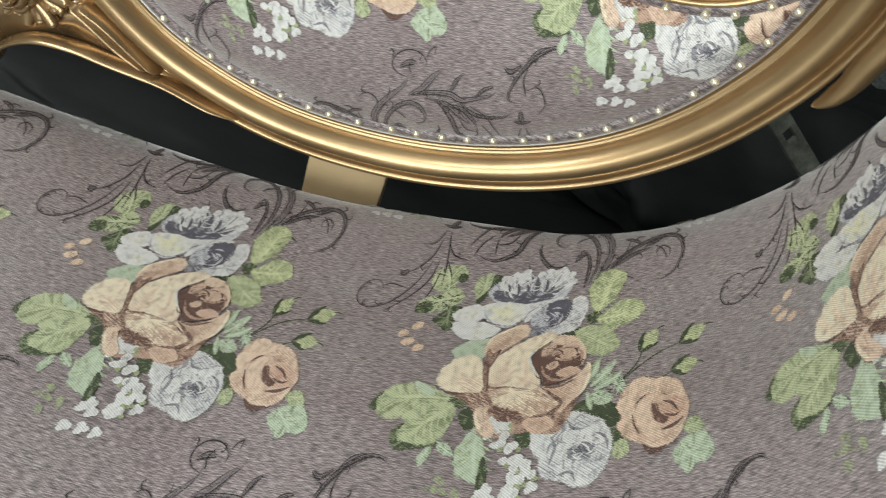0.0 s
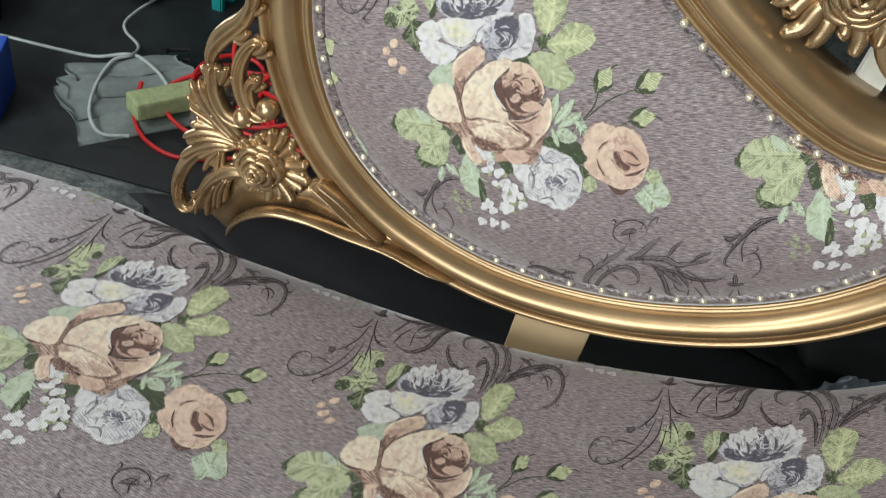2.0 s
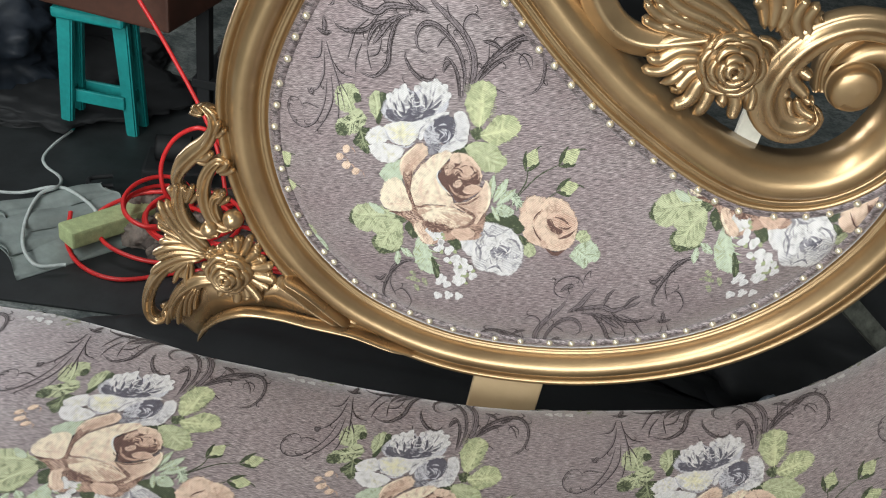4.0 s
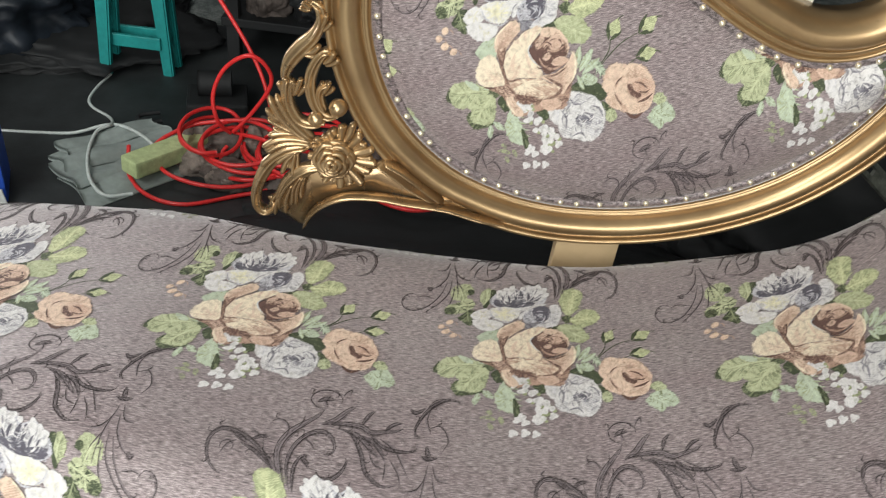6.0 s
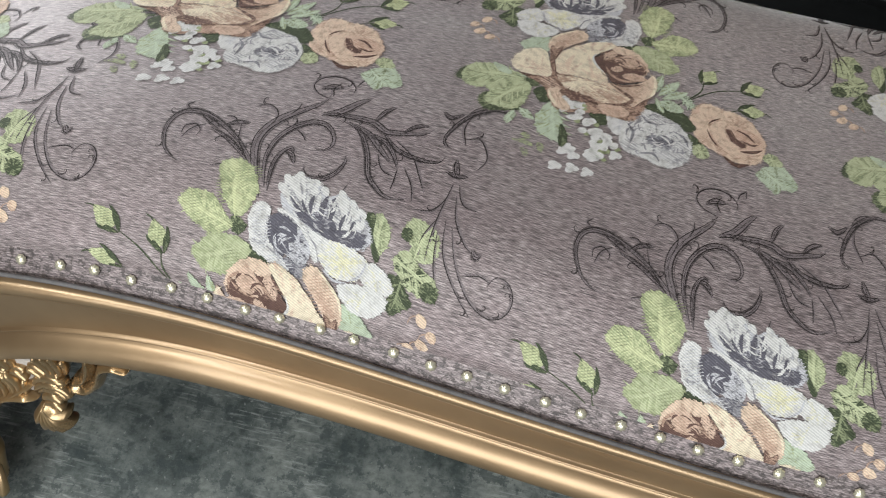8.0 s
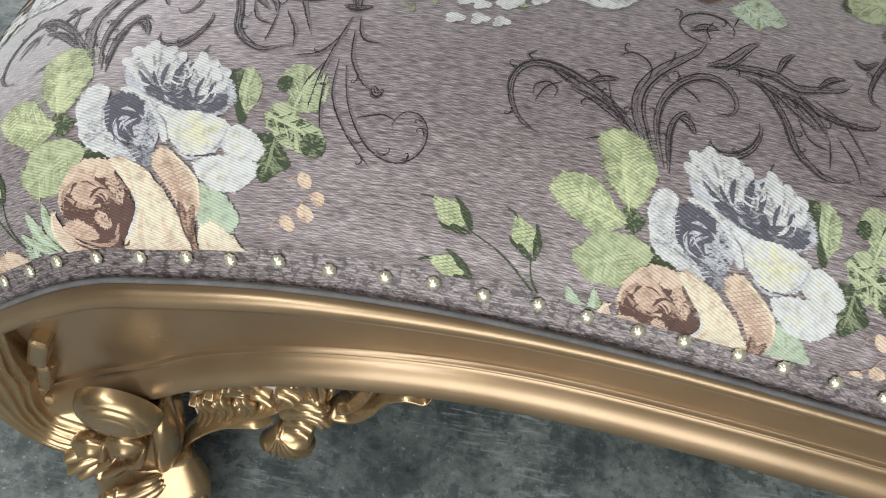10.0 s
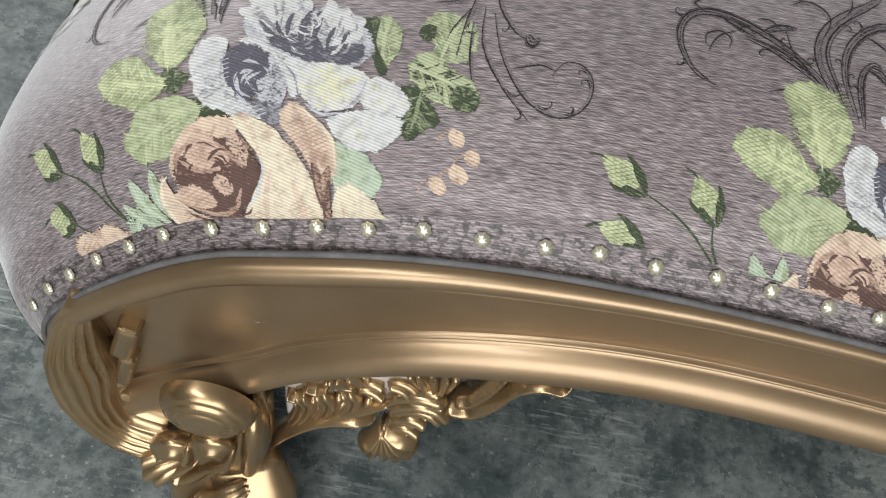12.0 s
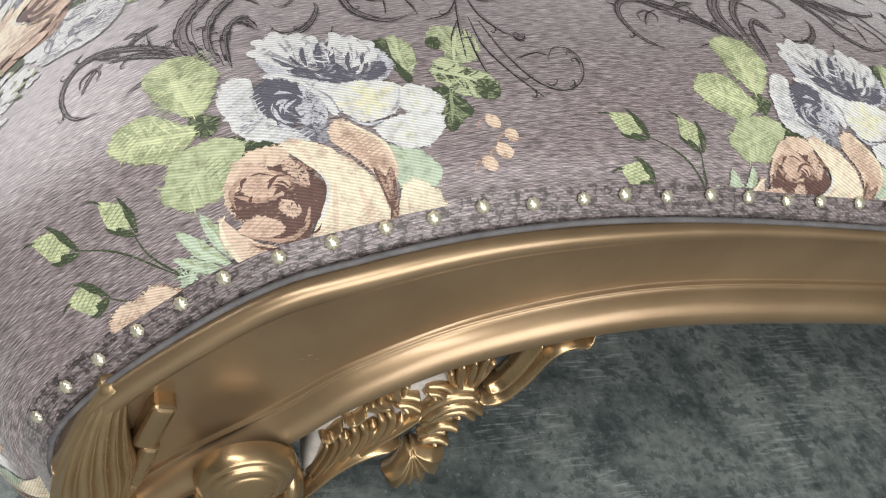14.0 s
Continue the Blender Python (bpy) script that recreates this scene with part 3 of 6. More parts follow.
    for x0, y0, x1, y1 in ((748, 512, 776, 520), (762, 526, 772, 540), (780, 512, 788, 530), (756, 500, 768, 508)):
        ink.stroke([(x0, y0), (0.5 * (x0 + x1), 0.5 * (y0 + y1) - 3), (x1, y1)], 9, FERN, GROUND, 1, 0.45)
    for c, rx, ry, turn in (((902, 160), 26, 14, 0.5), ((930, 196), 12, 26, 0.2), ((968, 226), 18, 14, 0.4), ((950, 258), 26, 8, -0.2), ((898, 290), 14, 18, 0.6)):
        ink.hatch(c, rx, ry, FERN, DUSK, 3.2, 5, turn=turn)


def bouquet_buds(ink):
    """Round hatched buds in dark sepals, on thin stems that join low down."""
    jx, jy = 962, 378
    ink.stroke([(jx, jy), (jx - 16, jy + 16), (jx - 40, jy + 24)], 2.6, DEEP, DUSK, 0, 0.2)
    for x, y, r, bend in ((1005, 299, 15.5, 8), (1080, 302, 16.5, -10), (1073, 358, 15, 10)):
        d = np.array((x - jx, y - jy), float)
        d /= np.linalg.norm(d)
        e = np.array((-d[1], d[0]))
        c = np.array((x, y), float)
        ink.stroke([(jx, jy), (0.5 * (x + jx) + bend * e[0], 0.5 * (y + jy) + bend * e[1]), c - 16 * d], 2.4, DEEP, DUSK, 0, 0.25)
        ink.shape([c + r * (a * d + b * e) for a, b in ((-1.0, 0.0), (-0.7, 0.75), (0.1, 0.95), (0.9, 0.55), (1.5, 0.05), (0.95, -0.5), (0.1, -0.9), (-0.7, -0.75))], LIME, FERN, 1, 0.2, 0.45, ruffle=1.2)
        ink.hatch(c + 3 * d, r * 0.9, r * 0.7, FERN, DUSK, 1.6, 4.5, tone=0.5)
        for sg, ln in ((-1, 0.75), (1, 0.25)):
            ink.shape([c + r * (a * d + sg * b * e) for a, b in ((-1.6, 0.0), (-1.2, 0.55), (-0.5, 1.0), (ln - 0.4, 1.15), (ln, 1.05), (ln - 0.6, 0.8), (-0.5, 0.35))], DEEP, DUSK, 2, 0.12, 0.25, ruffle=1.0)
        ink.stroke([c + r * 1.2 * d, c + r * (1.7 * d + 0.2 * e), c + r * (2.1 * d + 0.6 * e)], 2.4, DEEP, DUSK, 2, 0.2)


def bouquet_bloom(ink):
    # ruffled white and slate bloom
    ink.shape([(716, 190), (728, 160), (745, 148), (762, 138), (780, 150), (792, 140), (806, 134), (826, 130), (846, 145), (852, 170), (846, 192), (825, 202), (800, 208), (770, 212), (738, 210)], PALE, NAVY, 3, 0.75, 0.15, (785, 195))
    ink.shape([(729, 162), (745, 150), (762, 141), (778, 155), (781, 175), (770, 197), (758, 190), (745, 184), (730, 178)], WHITE, GREY, 4, 0.3, 0.05, (755, 182), streaks=0.45)
    ink.shape([(795, 150), (812, 134), (828, 133), (845, 146), (851, 168), (836, 182), (820, 190), (802, 186), (792, 168)], WHITE, GREY, 4, 0.4, 0.05, (812, 184), streaks=0.45)
    ink.shape([(726, 184), (745, 186), (760, 196), (775, 180), (790, 190), (812, 190), (826, 184), (820, 198), (795, 206), (770, 211), (742, 207), (726, 198)], NAVY, GREY, 5, 0.1, 0.2, ruffle=3)
    for x0, y0, x1, y1, w in ((783, 152, 790, 192, 9), (742, 172, 744, 192, 7), (756, 168, 762, 196, 5), (770, 160, 776, 190, 6), (802, 158, 804, 186, 6), (818, 170, 806, 190, 5), (836, 172, 812, 192, 6), (772, 150, 778, 168, 4)):
        ink.stroke([(x0, y0), (0.5 * (x0 + x1) + 2, 0.5 * (y0 + y1)), (x1, y1)], w, NAVY, GREY, 6, 0.2)
    ink.dashes((790, 168), 62, 32, 34, 8, WHITE, PALE, 6.3), ink.dashes((785, 176), 56, 26, 20, 7, GREY, PALE, 6.4, 0.3)
    for x, y in ((734, 158), (748, 148), (764, 142), (788, 146), (804, 138), (826, 134), (844, 146), (850, 164)):
        ink.dot(x, y, 7, WHITE, PALE, 5.5)
    ink.shape([(762, 214), (800, 206), (838, 194), (852, 198), (826, 210), (804, 226), (792, 248), (776, 232)], WHITE, GREY, 6, 0.35, 0.1)
    # the slate cup with its white outer petal
    ink.shape([(858, 198), (875, 193), (888, 215), (886, 240), (878, 263), (856, 271), (834, 277), (818, 268), (838, 256), (856, 240), (860, 215)], WHITE, GREY, 6, 0.45, 0.1, (862, 250), streaks=0.35)
    ink.shape([(800, 228), (816, 212), (826, 232), (834, 250), (812, 259), (798, 246)], PALE, NAVY, 7, 0.35, 0.3)
    ink.shape([(820, 208), (845, 201), (860, 214), (857, 240), (842, 257), (826, 250), (828, 238), (818, 228)], NAVY, GREY, 8, 0.05, 0.15, ruffle=3)
    ink.shape([(796, 256), (818, 254), (834, 260), (816, 276), (802, 270)], GREY, NAVY, 7, 0.5, 0.5), ink.dashes((826, 236), 30, 26, 18, 9, PALE, NAVY, 8.5, 0.3), ink.stroke([(786, 246), (790, 228), (802, 216)], 3, GREY, PALE, 8)
    ink.hatch((868, 230), 15, 30, PALE, WHITE, 8.6, 5, turn=0.1), ink.hatch((838, 266), 22, 8, PALE, WHITE, 8.6, 5), ink.hatch((812, 240), 12, 14, GREY, PALE, 8.6, 5, tone=0.5)
    # cream petals
    ink.shape([(684, 234), (698, 218), (716, 214), (730, 240), (708, 250), (690, 246)], WHITE, YELLOW, 8, 0.4, 0.15), ink.shape([(690, 252), (714, 246), (746, 254), (760, 266), (742, 284), (720, 286), (700, 274)], WHITE, YELLOW, 8.4, 0.35, 0.05)
    ink.shape([(718, 216), (745, 207), (775, 209), (790, 226), (782, 246), (765, 256), (745, 252), (727, 240)], YELLOW, WHITE, 9, 0.2, 0.75, (752, 232), streaks=0.15)
    ink.stroke([(722, 218), (730, 238), (746, 252)], 3, PALE, GREY, 9.5, 0.3), ink.stroke([(746, 254), (764, 258), (780, 250)], 3, PALE, GREY, 9.5, 0.3)
    ink.shape([(710, 302), (730, 284), (754, 284), (752, 322), (725, 324), (711, 314)], MINT, FERN, 8, 0.3, 0.2)


def bouquet_rose(ink):
    """The large rose: pale petals whose feet are shaded with slanting threads."""
    petal = ink.shape
    petal([(720, 372), (760, 340), (800, 420), (890, 420), (915, 370), (900, 440), (850, 440), (790, 446), (760, 400)], TAN, BROWN, 8, 0.6, 0.4)
    # back petal
    petal([(748, 300), (752, 280), (765, 267), (776, 257), (790, 250), (802, 256), (805, 272), (795, 283), (780, 298), (771, 314), (764, 345), (756, 322)], PEACH, TAN, 10, 0.75, 0.1, (772, 292), streaks=0.2)
    ink.hatch((778, 284), 22, 24, TAN, PINK, 10.5, 4.5), ink.stroke([(750, 300), (754, 280), (768, 266), (784, 254)], 4, CREAM, PEACH, 10.7, 0.15)
    # left petal and the fold under it
    petal([(752, 376), (772, 380), (792, 402), (776, 404), (756, 390)], PINK, BROWN, 10.8, 0.5, 0.35), ink.hatch((770, 390), 18, 10, BROWN, TAN, 10.9, 4.5)
    petal([(707, 350), (712, 330), (722, 318), (738, 313), (752, 322), (760, 342), (769, 376), (748, 380), (730, 378), (712, 368)], CREAM, PINK, 11, 0.6, 0.08, (752, 364), streaks=0.3)
    ink.hatch((754, 366), 14, 12, PINK, PEACH, 11.4, 4.5), ink.stroke([(724, 378), (738, 381), (752, 382)], 4, BROWN, TAN, 11.5, 0.2)
    # outer petals on the right
    petal([(846, 276), (868, 274), (886, 282), (902, 300), (908, 322), (900, 340), (884, 318), (868, 302), (850, 296)], PEACH, TAN, 11, 0.7, 0.1, (872, 304), streaks=0.3)
    petal([(844, 372), (880, 366), (906, 346), (916, 328), (923, 348), (919, 376), (906, 394), (892, 414), (880, 404), (868, 388)], PEACH, TAN, 11.4, 0.7, 0.1, (886, 384), streaks=0.2)
    ink.hatch((886, 378), 26, 16, TAN, PINK, 11.8, 4.5, turn=-0.6), ink.stroke([(906, 396), (918, 372), (918, 340), (910, 330)], 5, CREAM, PEACH, 12, 0.1)
    # heart: dark hollows between rolled petals
    petal([(820, 314), (838, 300), (850, 292), (866, 294), (884, 302), (902, 320), (903, 334), (890, 344), (896, 354), (870, 368), (852, 368), (848, 352), (835, 346), (826, 332)], BROWN, TAN, 12, 0.05, 0.2, ruffle=3)
    petal([(851, 312), (862, 300), (880, 290), (894, 306), (884, 322), (864, 324)], PINK, TAN, 13, 0.6, 0.1, (872, 318)), ink.hatch((876, 308), 16, 10, TAN, PINK, 13.4, 4.2)
    petal([(849, 334), (862, 325), (868, 334), (858, 342)], PINK, BROWN, 13, 0.4, 0.2), petal([(868, 346), (886, 336), (906, 345), (894, 355), (874, 354)], PINK, TAN, 13, 0.5, 0.1), ink.hatch((886, 346), 15, 7, TAN, PINK, 13.4, 4.2)
    petal([(836, 296), (848, 288), (856, 296), (846, 310), (836, 316)], PINK, BROWN, 13, 0.3, 0.3)
    for pts in (((838, 318), (852, 308), (866, 298)), ((862, 324), (882, 324), (898, 316)), ((850, 352), (874, 360), (902, 350)), ((888, 300), (900, 314), (900, 328)), ((842, 334), (850, 348), (866, 362))):
        ink.stroke(pts, 4.5, TAN, BROWN, 13.8, 0.3)
    ink.dashes((862, 326), 34, 34, 16, 9, BROWN, TAN, 14.2, 0.1)
    # the large front petal
    petal([(766, 350), (769, 320), (785, 298), (800, 285), (815, 274), (835, 269), (853, 272), (840, 290), (826, 304), (821, 318), (828, 336), (842, 350), (850, 366), (846, 378), (820, 374), (792, 371), (777, 379)], CREAM, PINK, 14, 0.0, 0.45, (816, 316), streaks=0.3)
    for pts, wd in ((((812, 314), (820, 340), (826, 364)), 6), (((792, 318), (786, 340), (790, 362)), 8), (((806, 350), (826, 362), (842, 364)), 5)):
        ink.stroke(pts, wd, PEACH, CREAM, 14.4, 0.35)
    ink.hatch((786, 352), 14, 20, PINK, PEACH, 14.5, 4.5, tone=0.5), ink.hatch((830, 360), 16, 8, PINK, PEACH, 14.5, 4.5, tone=0.5), ink.stroke([(824, 304), (820, 318), (828, 336), (840, 348)], 3.5, WHITE, CREAM, 14.8, 0.2)
    # the rolled lower petal, darkest at its foot
    petal([(777, 380), (800, 371), (830, 374), (850, 378), (866, 388), (888, 396), (887, 406), (870, 415), (845, 419), (822, 414), (800, 406), (788, 396)], CREAM, TAN, 15, 0.15, 0.62, (812, 378), streaks=0.25)
    ink.hatch((846, 400), 32, 12, TAN, PINK, 15.3, 4.8, tone=0.35)
    petal([(790, 400), (812, 405), (838, 413), (834, 421), (812, 424), (796, 415)], BROWN, TAN, 15.5, 0.2, 0.45, ruffle=5), ink.dashes((806, 408), 24, 10, 12, 6, BROWN, TAN, 15.7, 0.3)
    petal([(770, 406), (784, 402), (793, 420), (807, 438), (800, 447), (786, 440), (774, 422)], PEACH, TAN, 15, 0.5, 0.1), petal([(840, 424), (870, 415), (888, 432), (862, 443)], PINK, TAN, 15, 0.5, 0.15)
    ink.hatch((864, 430), 16, 8, TAN, PINK, 15.2, 4.5), ink.stroke([(772, 408), (778, 424), (790, 440)], 4, CREAM, PEACH, 15.6, 0.1)
    # creases
    petal([(754, 304), (764, 310), (773, 301), (769, 330), (765, 344), (771, 358), (777, 380), (768, 366), (760, 342)], BROWN, TAN, 16, 0.2, 0.4, ruffle=2.5)
    for pts, wd in ((((770, 364), (780, 372), (800, 370)), 4), (((852, 372), (870, 384), (888, 399), (874, 414), (850, 419)), 6), (((856, 372), (876, 372), (900, 360)), 4), (((768, 378), (782, 390), (794, 406)), 5), (((892, 414), (906, 396), (916, 384)), 3), (((826, 304), (836, 298), (846, 288)), 4)):
        ink.stroke(pts, wd, BROWN, TAN, 16.5, 0.42)


def bouquet_small(ink):
    # white rose
    ink.shape([(858, 438), (884, 428), (894, 450), (884, 474), (866, 468)], WHITE, PALE, 4, 0.5, 0.1)
    ink.shape([(882, 432), (890, 411), (912, 409), (936, 417), (956, 424), (974, 444), (980, 470), (976, 491), (961, 513), (935, 517), (910, 507), (888, 502), (876, 480), (880, 455)], WHITE, GREY, 5, 0.6, 0.15, (932, 466), streaks=0.4)
    for k in range(11):
        a, q = 0.57 * k, 34 - 1.4 * k
        x, y = 930 + q * math.cos(a), 463 + q * math.sin(a)
        ink.shape([(x + 18 * math.cos(a + e) * s, y + 15 * math.sin(a + e) * s) for e, s in ((0, 0.8), (0.9, 1.0), (1.8, 0.9), (2.8, 0.5), (3.8, 0.6), (5.2, 1.0))], WHITE, GREY, 6 + 0.15 * k, 0.4, 0.02, (x - 8 * math.cos(a), y - 8 * math.sin(a)), n=22)
    ink.shape([(914, 466), (934, 454), (958, 464), (944, 481), (922, 480)], GREY, NAVY, 8, 0.7, 0.35, ruffle=4), ink.dashes((934, 466), 24, 14, 16, 9, WHITE, PALE, 8.5), ink.dashes((930, 464), 44, 44, 26, 8, GREY, PALE, 8.3, 0.2, 0.4)
    ink.hatch((956, 484), 26, 24, GREY, PALE, 8.6, 5, tone=0.55), ink.hatch((926, 428), 18, 10, GREY, PALE, 8.6, 5), ink.hatch((894, 488), 14, 10, GREY, PALE, 8.6, 5)
    for pts in (((886, 446), (896, 462), (894, 486)), ((904, 424), (914, 436), (930, 438)), ((908, 500), (926, 496), (936, 508)), ((950, 444), (966, 452), (974, 470))):
        ink.stroke(pts, 4, GREY, NAVY, 8.7, 0.4)
    # small peach rose
    petal = ink.shape
    petal([(974, 394), (988, 371), (1010, 367), (1036, 374), (1066, 380), (1086, 410), (1088, 436), (1076, 464), (1050, 476), (1024, 470), (1000, 456), (984, 432), (978, 410)], PINK, TAN, 5, 0.7, 0.3, (1040, 424), streaks=0.3)
    petal([(988, 378), (996, 368), (1010, 366), (1022, 374), (1019, 394), (1002, 412), (990, 398)], PEACH, PINK, 6, 0.7, 0.1, (1004, 406)), petal([(973, 408), (985, 394), (999, 410), (1004, 430), (986, 426)], PEACH, PINK, 6.1, 0.6, 0.1, (1000, 420))
    petal([(1018, 390), (1032, 372), (1056, 376), (1079, 402), (1074, 418), (1052, 402), (1030, 398)], PEACH, TAN, 6.2, 0.7, 0.05, (1046, 402)), ink.hatch((1054, 392), 20, 9, TAN, PINK, 6.5, 4.5, turn=0.5)
    petal([(981, 432), (1000, 426), (1009, 446), (1014, 464), (996, 456), (982, 444)], PEACH, TAN, 6.3, 0.6, 0.15), ink.hatch((998, 444), 13, 14, TAN, PINK, 6.6, 4.5)
    petal([(1030, 462), (1052, 454), (1072, 446), (1086, 438), (1074, 466), (1050, 475), (1026, 470)], PEACH, TAN, 6.4, 0.6, 0.1), ink.hatch((1054, 462), 24, 9, TAN, PINK, 6.8, 4.5)
    petal([(1030, 404), (1056, 402), (1086, 414), (1087, 436), (1066, 447), (1046, 450), (1032, 432)], PINK, TAN, 7, 0.6, 0.2), ink.hatch((1058, 424), 26, 20, lin(176, 132, 112), PINK, 7.4, 4.2)
    petal([(1004, 418), (1014, 402), (1030, 398), (1027, 420), (1036, 442), (1052, 454), (1032, 462), (1012, 444)], PEACH, PINK, 8, 0.2, 0.35, (1016, 416)), ink.stroke([(1008, 430), (1020, 446), (1040, 458)], 3, PEACH, TAN, 8.3, 0.3)
    petal([(1028, 416), (1036, 412), (1044, 428), (1058, 436), (1052, 444), (1036, 436)], BROWN, TAN, 8.4, 0.1, 0.3, ruffle=2)
    for pts, wd in ((((1048, 452), (1068, 447), (1082, 438)), 5), (((1022, 468), (1040, 480), (1060, 473)), 7), (((1044, 410), (1060, 416), (1072, 428)), 4), (((1002, 412), (1008, 404), (1018, 396)), 3), (((1000, 424), (1006, 440), (1016, 454)), 3), (((1050, 430), (1066, 434), (1076, 430)), 4)):
        ink.stroke(pts, wd, BROWN, TAN, 8.6, 0.2)
    # blossoms under the large rose
    for k in range(42):
        f = ink.rng.random()
        x, y = 806 + 62 * f + ink.rng.uniform(-14, 14), 430 + 88 * f + ink.rng.uniform(-22, 18)
        ink.dot(x, y, 6.5, WHITE, MINT, 9 + 0.1 * (k % 9), 0.2)
        if k % 3 == 0:
            ink.dot(x + 6, y + 6, 4, FERN, DUSK, 8.9 + 0.1 * (k % 9))


def motif_bouquet():
    ink = Ink(sketch_a)
    bouquet_leaves(ink), bouquet_buds(ink), bouquet_small(ink), bouquet_bloom(ink), bouquet_rose(ink)
    return ink


def motif_blossoms():
    """The loose white blossoms under the bouquet."""
    ink = Ink(sketch_a, 9)
    for x, y in ((813, 520), (827, 526), (819, 514), (852, 524), (846, 518), (808, 549), (829, 549), (848, 552), (878, 512)):
        for k in range(3):
            ink.dot(x + 4 * math.cos(2.1 * k), y + 4 * math.sin(2.1 * k), 5.5, WHITE, PALE, 2 + 0.3 * k, 0.2)
    return ink


def motif_berries():
    ink = Ink(sketch_a, 11)
    for x, y in ((646, 256), (632, 272), (644, 287), (662, 300)):
        ink.dot(x, y, 8, lin(230, 204, 180), TAN, 1, 0.1, 0.45)
        ink.stroke([(x + 6, y - 4), (x + 14, y + 2), (x + 18, y + 12)], 2, TAN, GROUND, 0, 0.4)
    return ink


# fronds of the scroll: weight, where it is widest, then its line
PLUME = ((13, 0.35, (1078, 622, 1066, 575, 1058, 530, 1068, 500, 1092, 478, 1122, 463, 1146, 448, 1156, 428)), (8, 0.35, (1086, 605, 1080, 560, 1088, 525, 1108, 501, 1135, 488, 1160, 490, 1178, 505, 1185, 524, 1178, 538, 1162, 539, 1155, 529)),
         (6, 0.4, (1092, 612, 1094, 572, 1102, 548, 1118, 536, 1130, 546)), (7, 0.3, (1108, 540, 1122, 548, 1130, 566)), (5, 0.5, (1118, 500, 1132, 510, 1140, 524)), (4, 0.5, (1150, 440, 1130, 430, 1118, 414, 1126, 399, 1150, 394, 1176, 403, 1191, 422, 1184, 436)),
         (8, 0.5, (1134, 420, 1152, 416, 1172, 420)), (5, 0.5, (1158, 436, 1152, 420, 1164, 408)), (4, 0.5, (1190, 414, 1196, 403, 1208, 400, 1206, 414)), (7, 0.4, (1212, 548, 1212, 562, 1200, 580, 1180, 590, 1160, 588, 1148, 578, 1146, 564)),
         (5, 0.6, (1066, 502, 1078, 480, 1072, 464, 1056, 455, 1038, 459)), (3, 0.5, (1100, 472, 1108, 462, 1112, 450)))
WING = ((7, 0.4, (1062, 565, 1036, 531, 1010, 505, 985, 485, 958, 470, 932, 465, 912, 476, 903, 500, 908, 530, 924, 550, 948, 561)), (6, 0.5, (1050, 560, 1022, 530, 1000, 512, 972, 496)), (4, 0.5, (930, 506, 934, 492, 952, 489, 962, 502, 955, 514)), (8, 0.4, (955, 470, 972, 482, 992, 500)),
        (4, 0.5, (936, 464, 926, 452, 940, 446)), (6, 0.5, (1040, 490, 1016, 489, 994, 496)), (4, 0.5, (1026, 492, 1030, 520, 1046, 548, 1066, 585)), (4, 0.5, (1018, 490, 1010, 480, 996, 476)), (5, 0.5, (1064, 592, 1038, 577, 1012, 567, 986, 567)), (5, 0.5, (968, 492, 948, 500, 932, 516)))
FROND = ((12, 0.4, (1150, 472, 1178, 466, 1204, 448, 1224, 437)), (9, 0.5, (1154, 470, 1200, 475, 1240, 484, 1264, 499, 1300, 500, 1326, 499, 1340, 488)), (7, 0.4, (1240, 482, 1252, 462, 1268, 452)), (7, 0.4, (1188, 482, 1220, 500, 1244, 540, 1256, 580, 1280, 606, 1302, 616, 1334, 612)),
         (9, 0.5, (1206, 488, 1240, 508, 1266, 535, 1288, 557)), (7, 0.5, (1234, 503, 1270, 520, 1290, 545, 1300, 566)), (6, 0.5, (1258, 499, 1290, 530, 1330, 545, 1362, 546, 1371, 534)), (5, 0.5, (1284, 513, 1320, 540, 1340, 575, 1352, 602)), (6, 0.6, (1290, 500, 1310, 486, 1332, 484)),
         (5, 0.5, (1226, 598, 1216, 622, 1204, 646)), (3, 0.5, (1300, 566, 1300, 586, 1296, 604)), (4, 0.5, (1262, 540, 1276, 566, 1300, 580)), (4, 0.5, (1310, 560, 1330, 590, 1336, 620)))
SPRIG = ((8, 0.5, (1390, 538, 1394, 554, 1400, 570)), (6, 0.5, (1378, 560, 1398, 566, 1418, 565)), (6, 0.5, (1376, 521, 1362, 511, 1362, 494, 1376, 470, 1396, 450, 1422, 440, 1450, 445, 1461, 456)), (11, 0.5, (1384, 456, 1402, 444, 1428, 440)), (5, 0.5, (1396, 512, 1384, 482, 1391, 456)), (4, 0.5, (1394, 500, 1416, 496, 1433, 515, 1438, 536, 1424, 556)),
         (6, 0.5, (1344, 454, 1360, 463, 1380, 454)), (5, 0.5, (1396, 580, 1390, 610, 1370, 630, 1338, 630)), (5, 0.5, (1406, 580, 1420, 610, 1446, 621)), (4, 0.5, (1392, 600, 1381, 660, 1374, 706)), (5, 0.6, (1406, 600, 1416, 640, 1438, 675, 1455, 687)), (8, 0.5, (1450, 680, 1458, 690, 1466, 684)), (4, 0.5, (1398, 640, 1404, 690, 1430, 740, 1468, 792)),
         (4, 0.5, (1388, 660, 1392, 710, 1400, 750)), (5, 0.5, (1410, 650, 1428, 706, 1462, 760, 1500, 781, 1526, 766, 1527, 735, 1506, 716, 1486, 726, 1491, 746)), (5, 0.5, (1384, 640, 1366, 672, 1362, 700)), (4, 0.5, (1440, 720, 1470, 716, 1490, 726)))


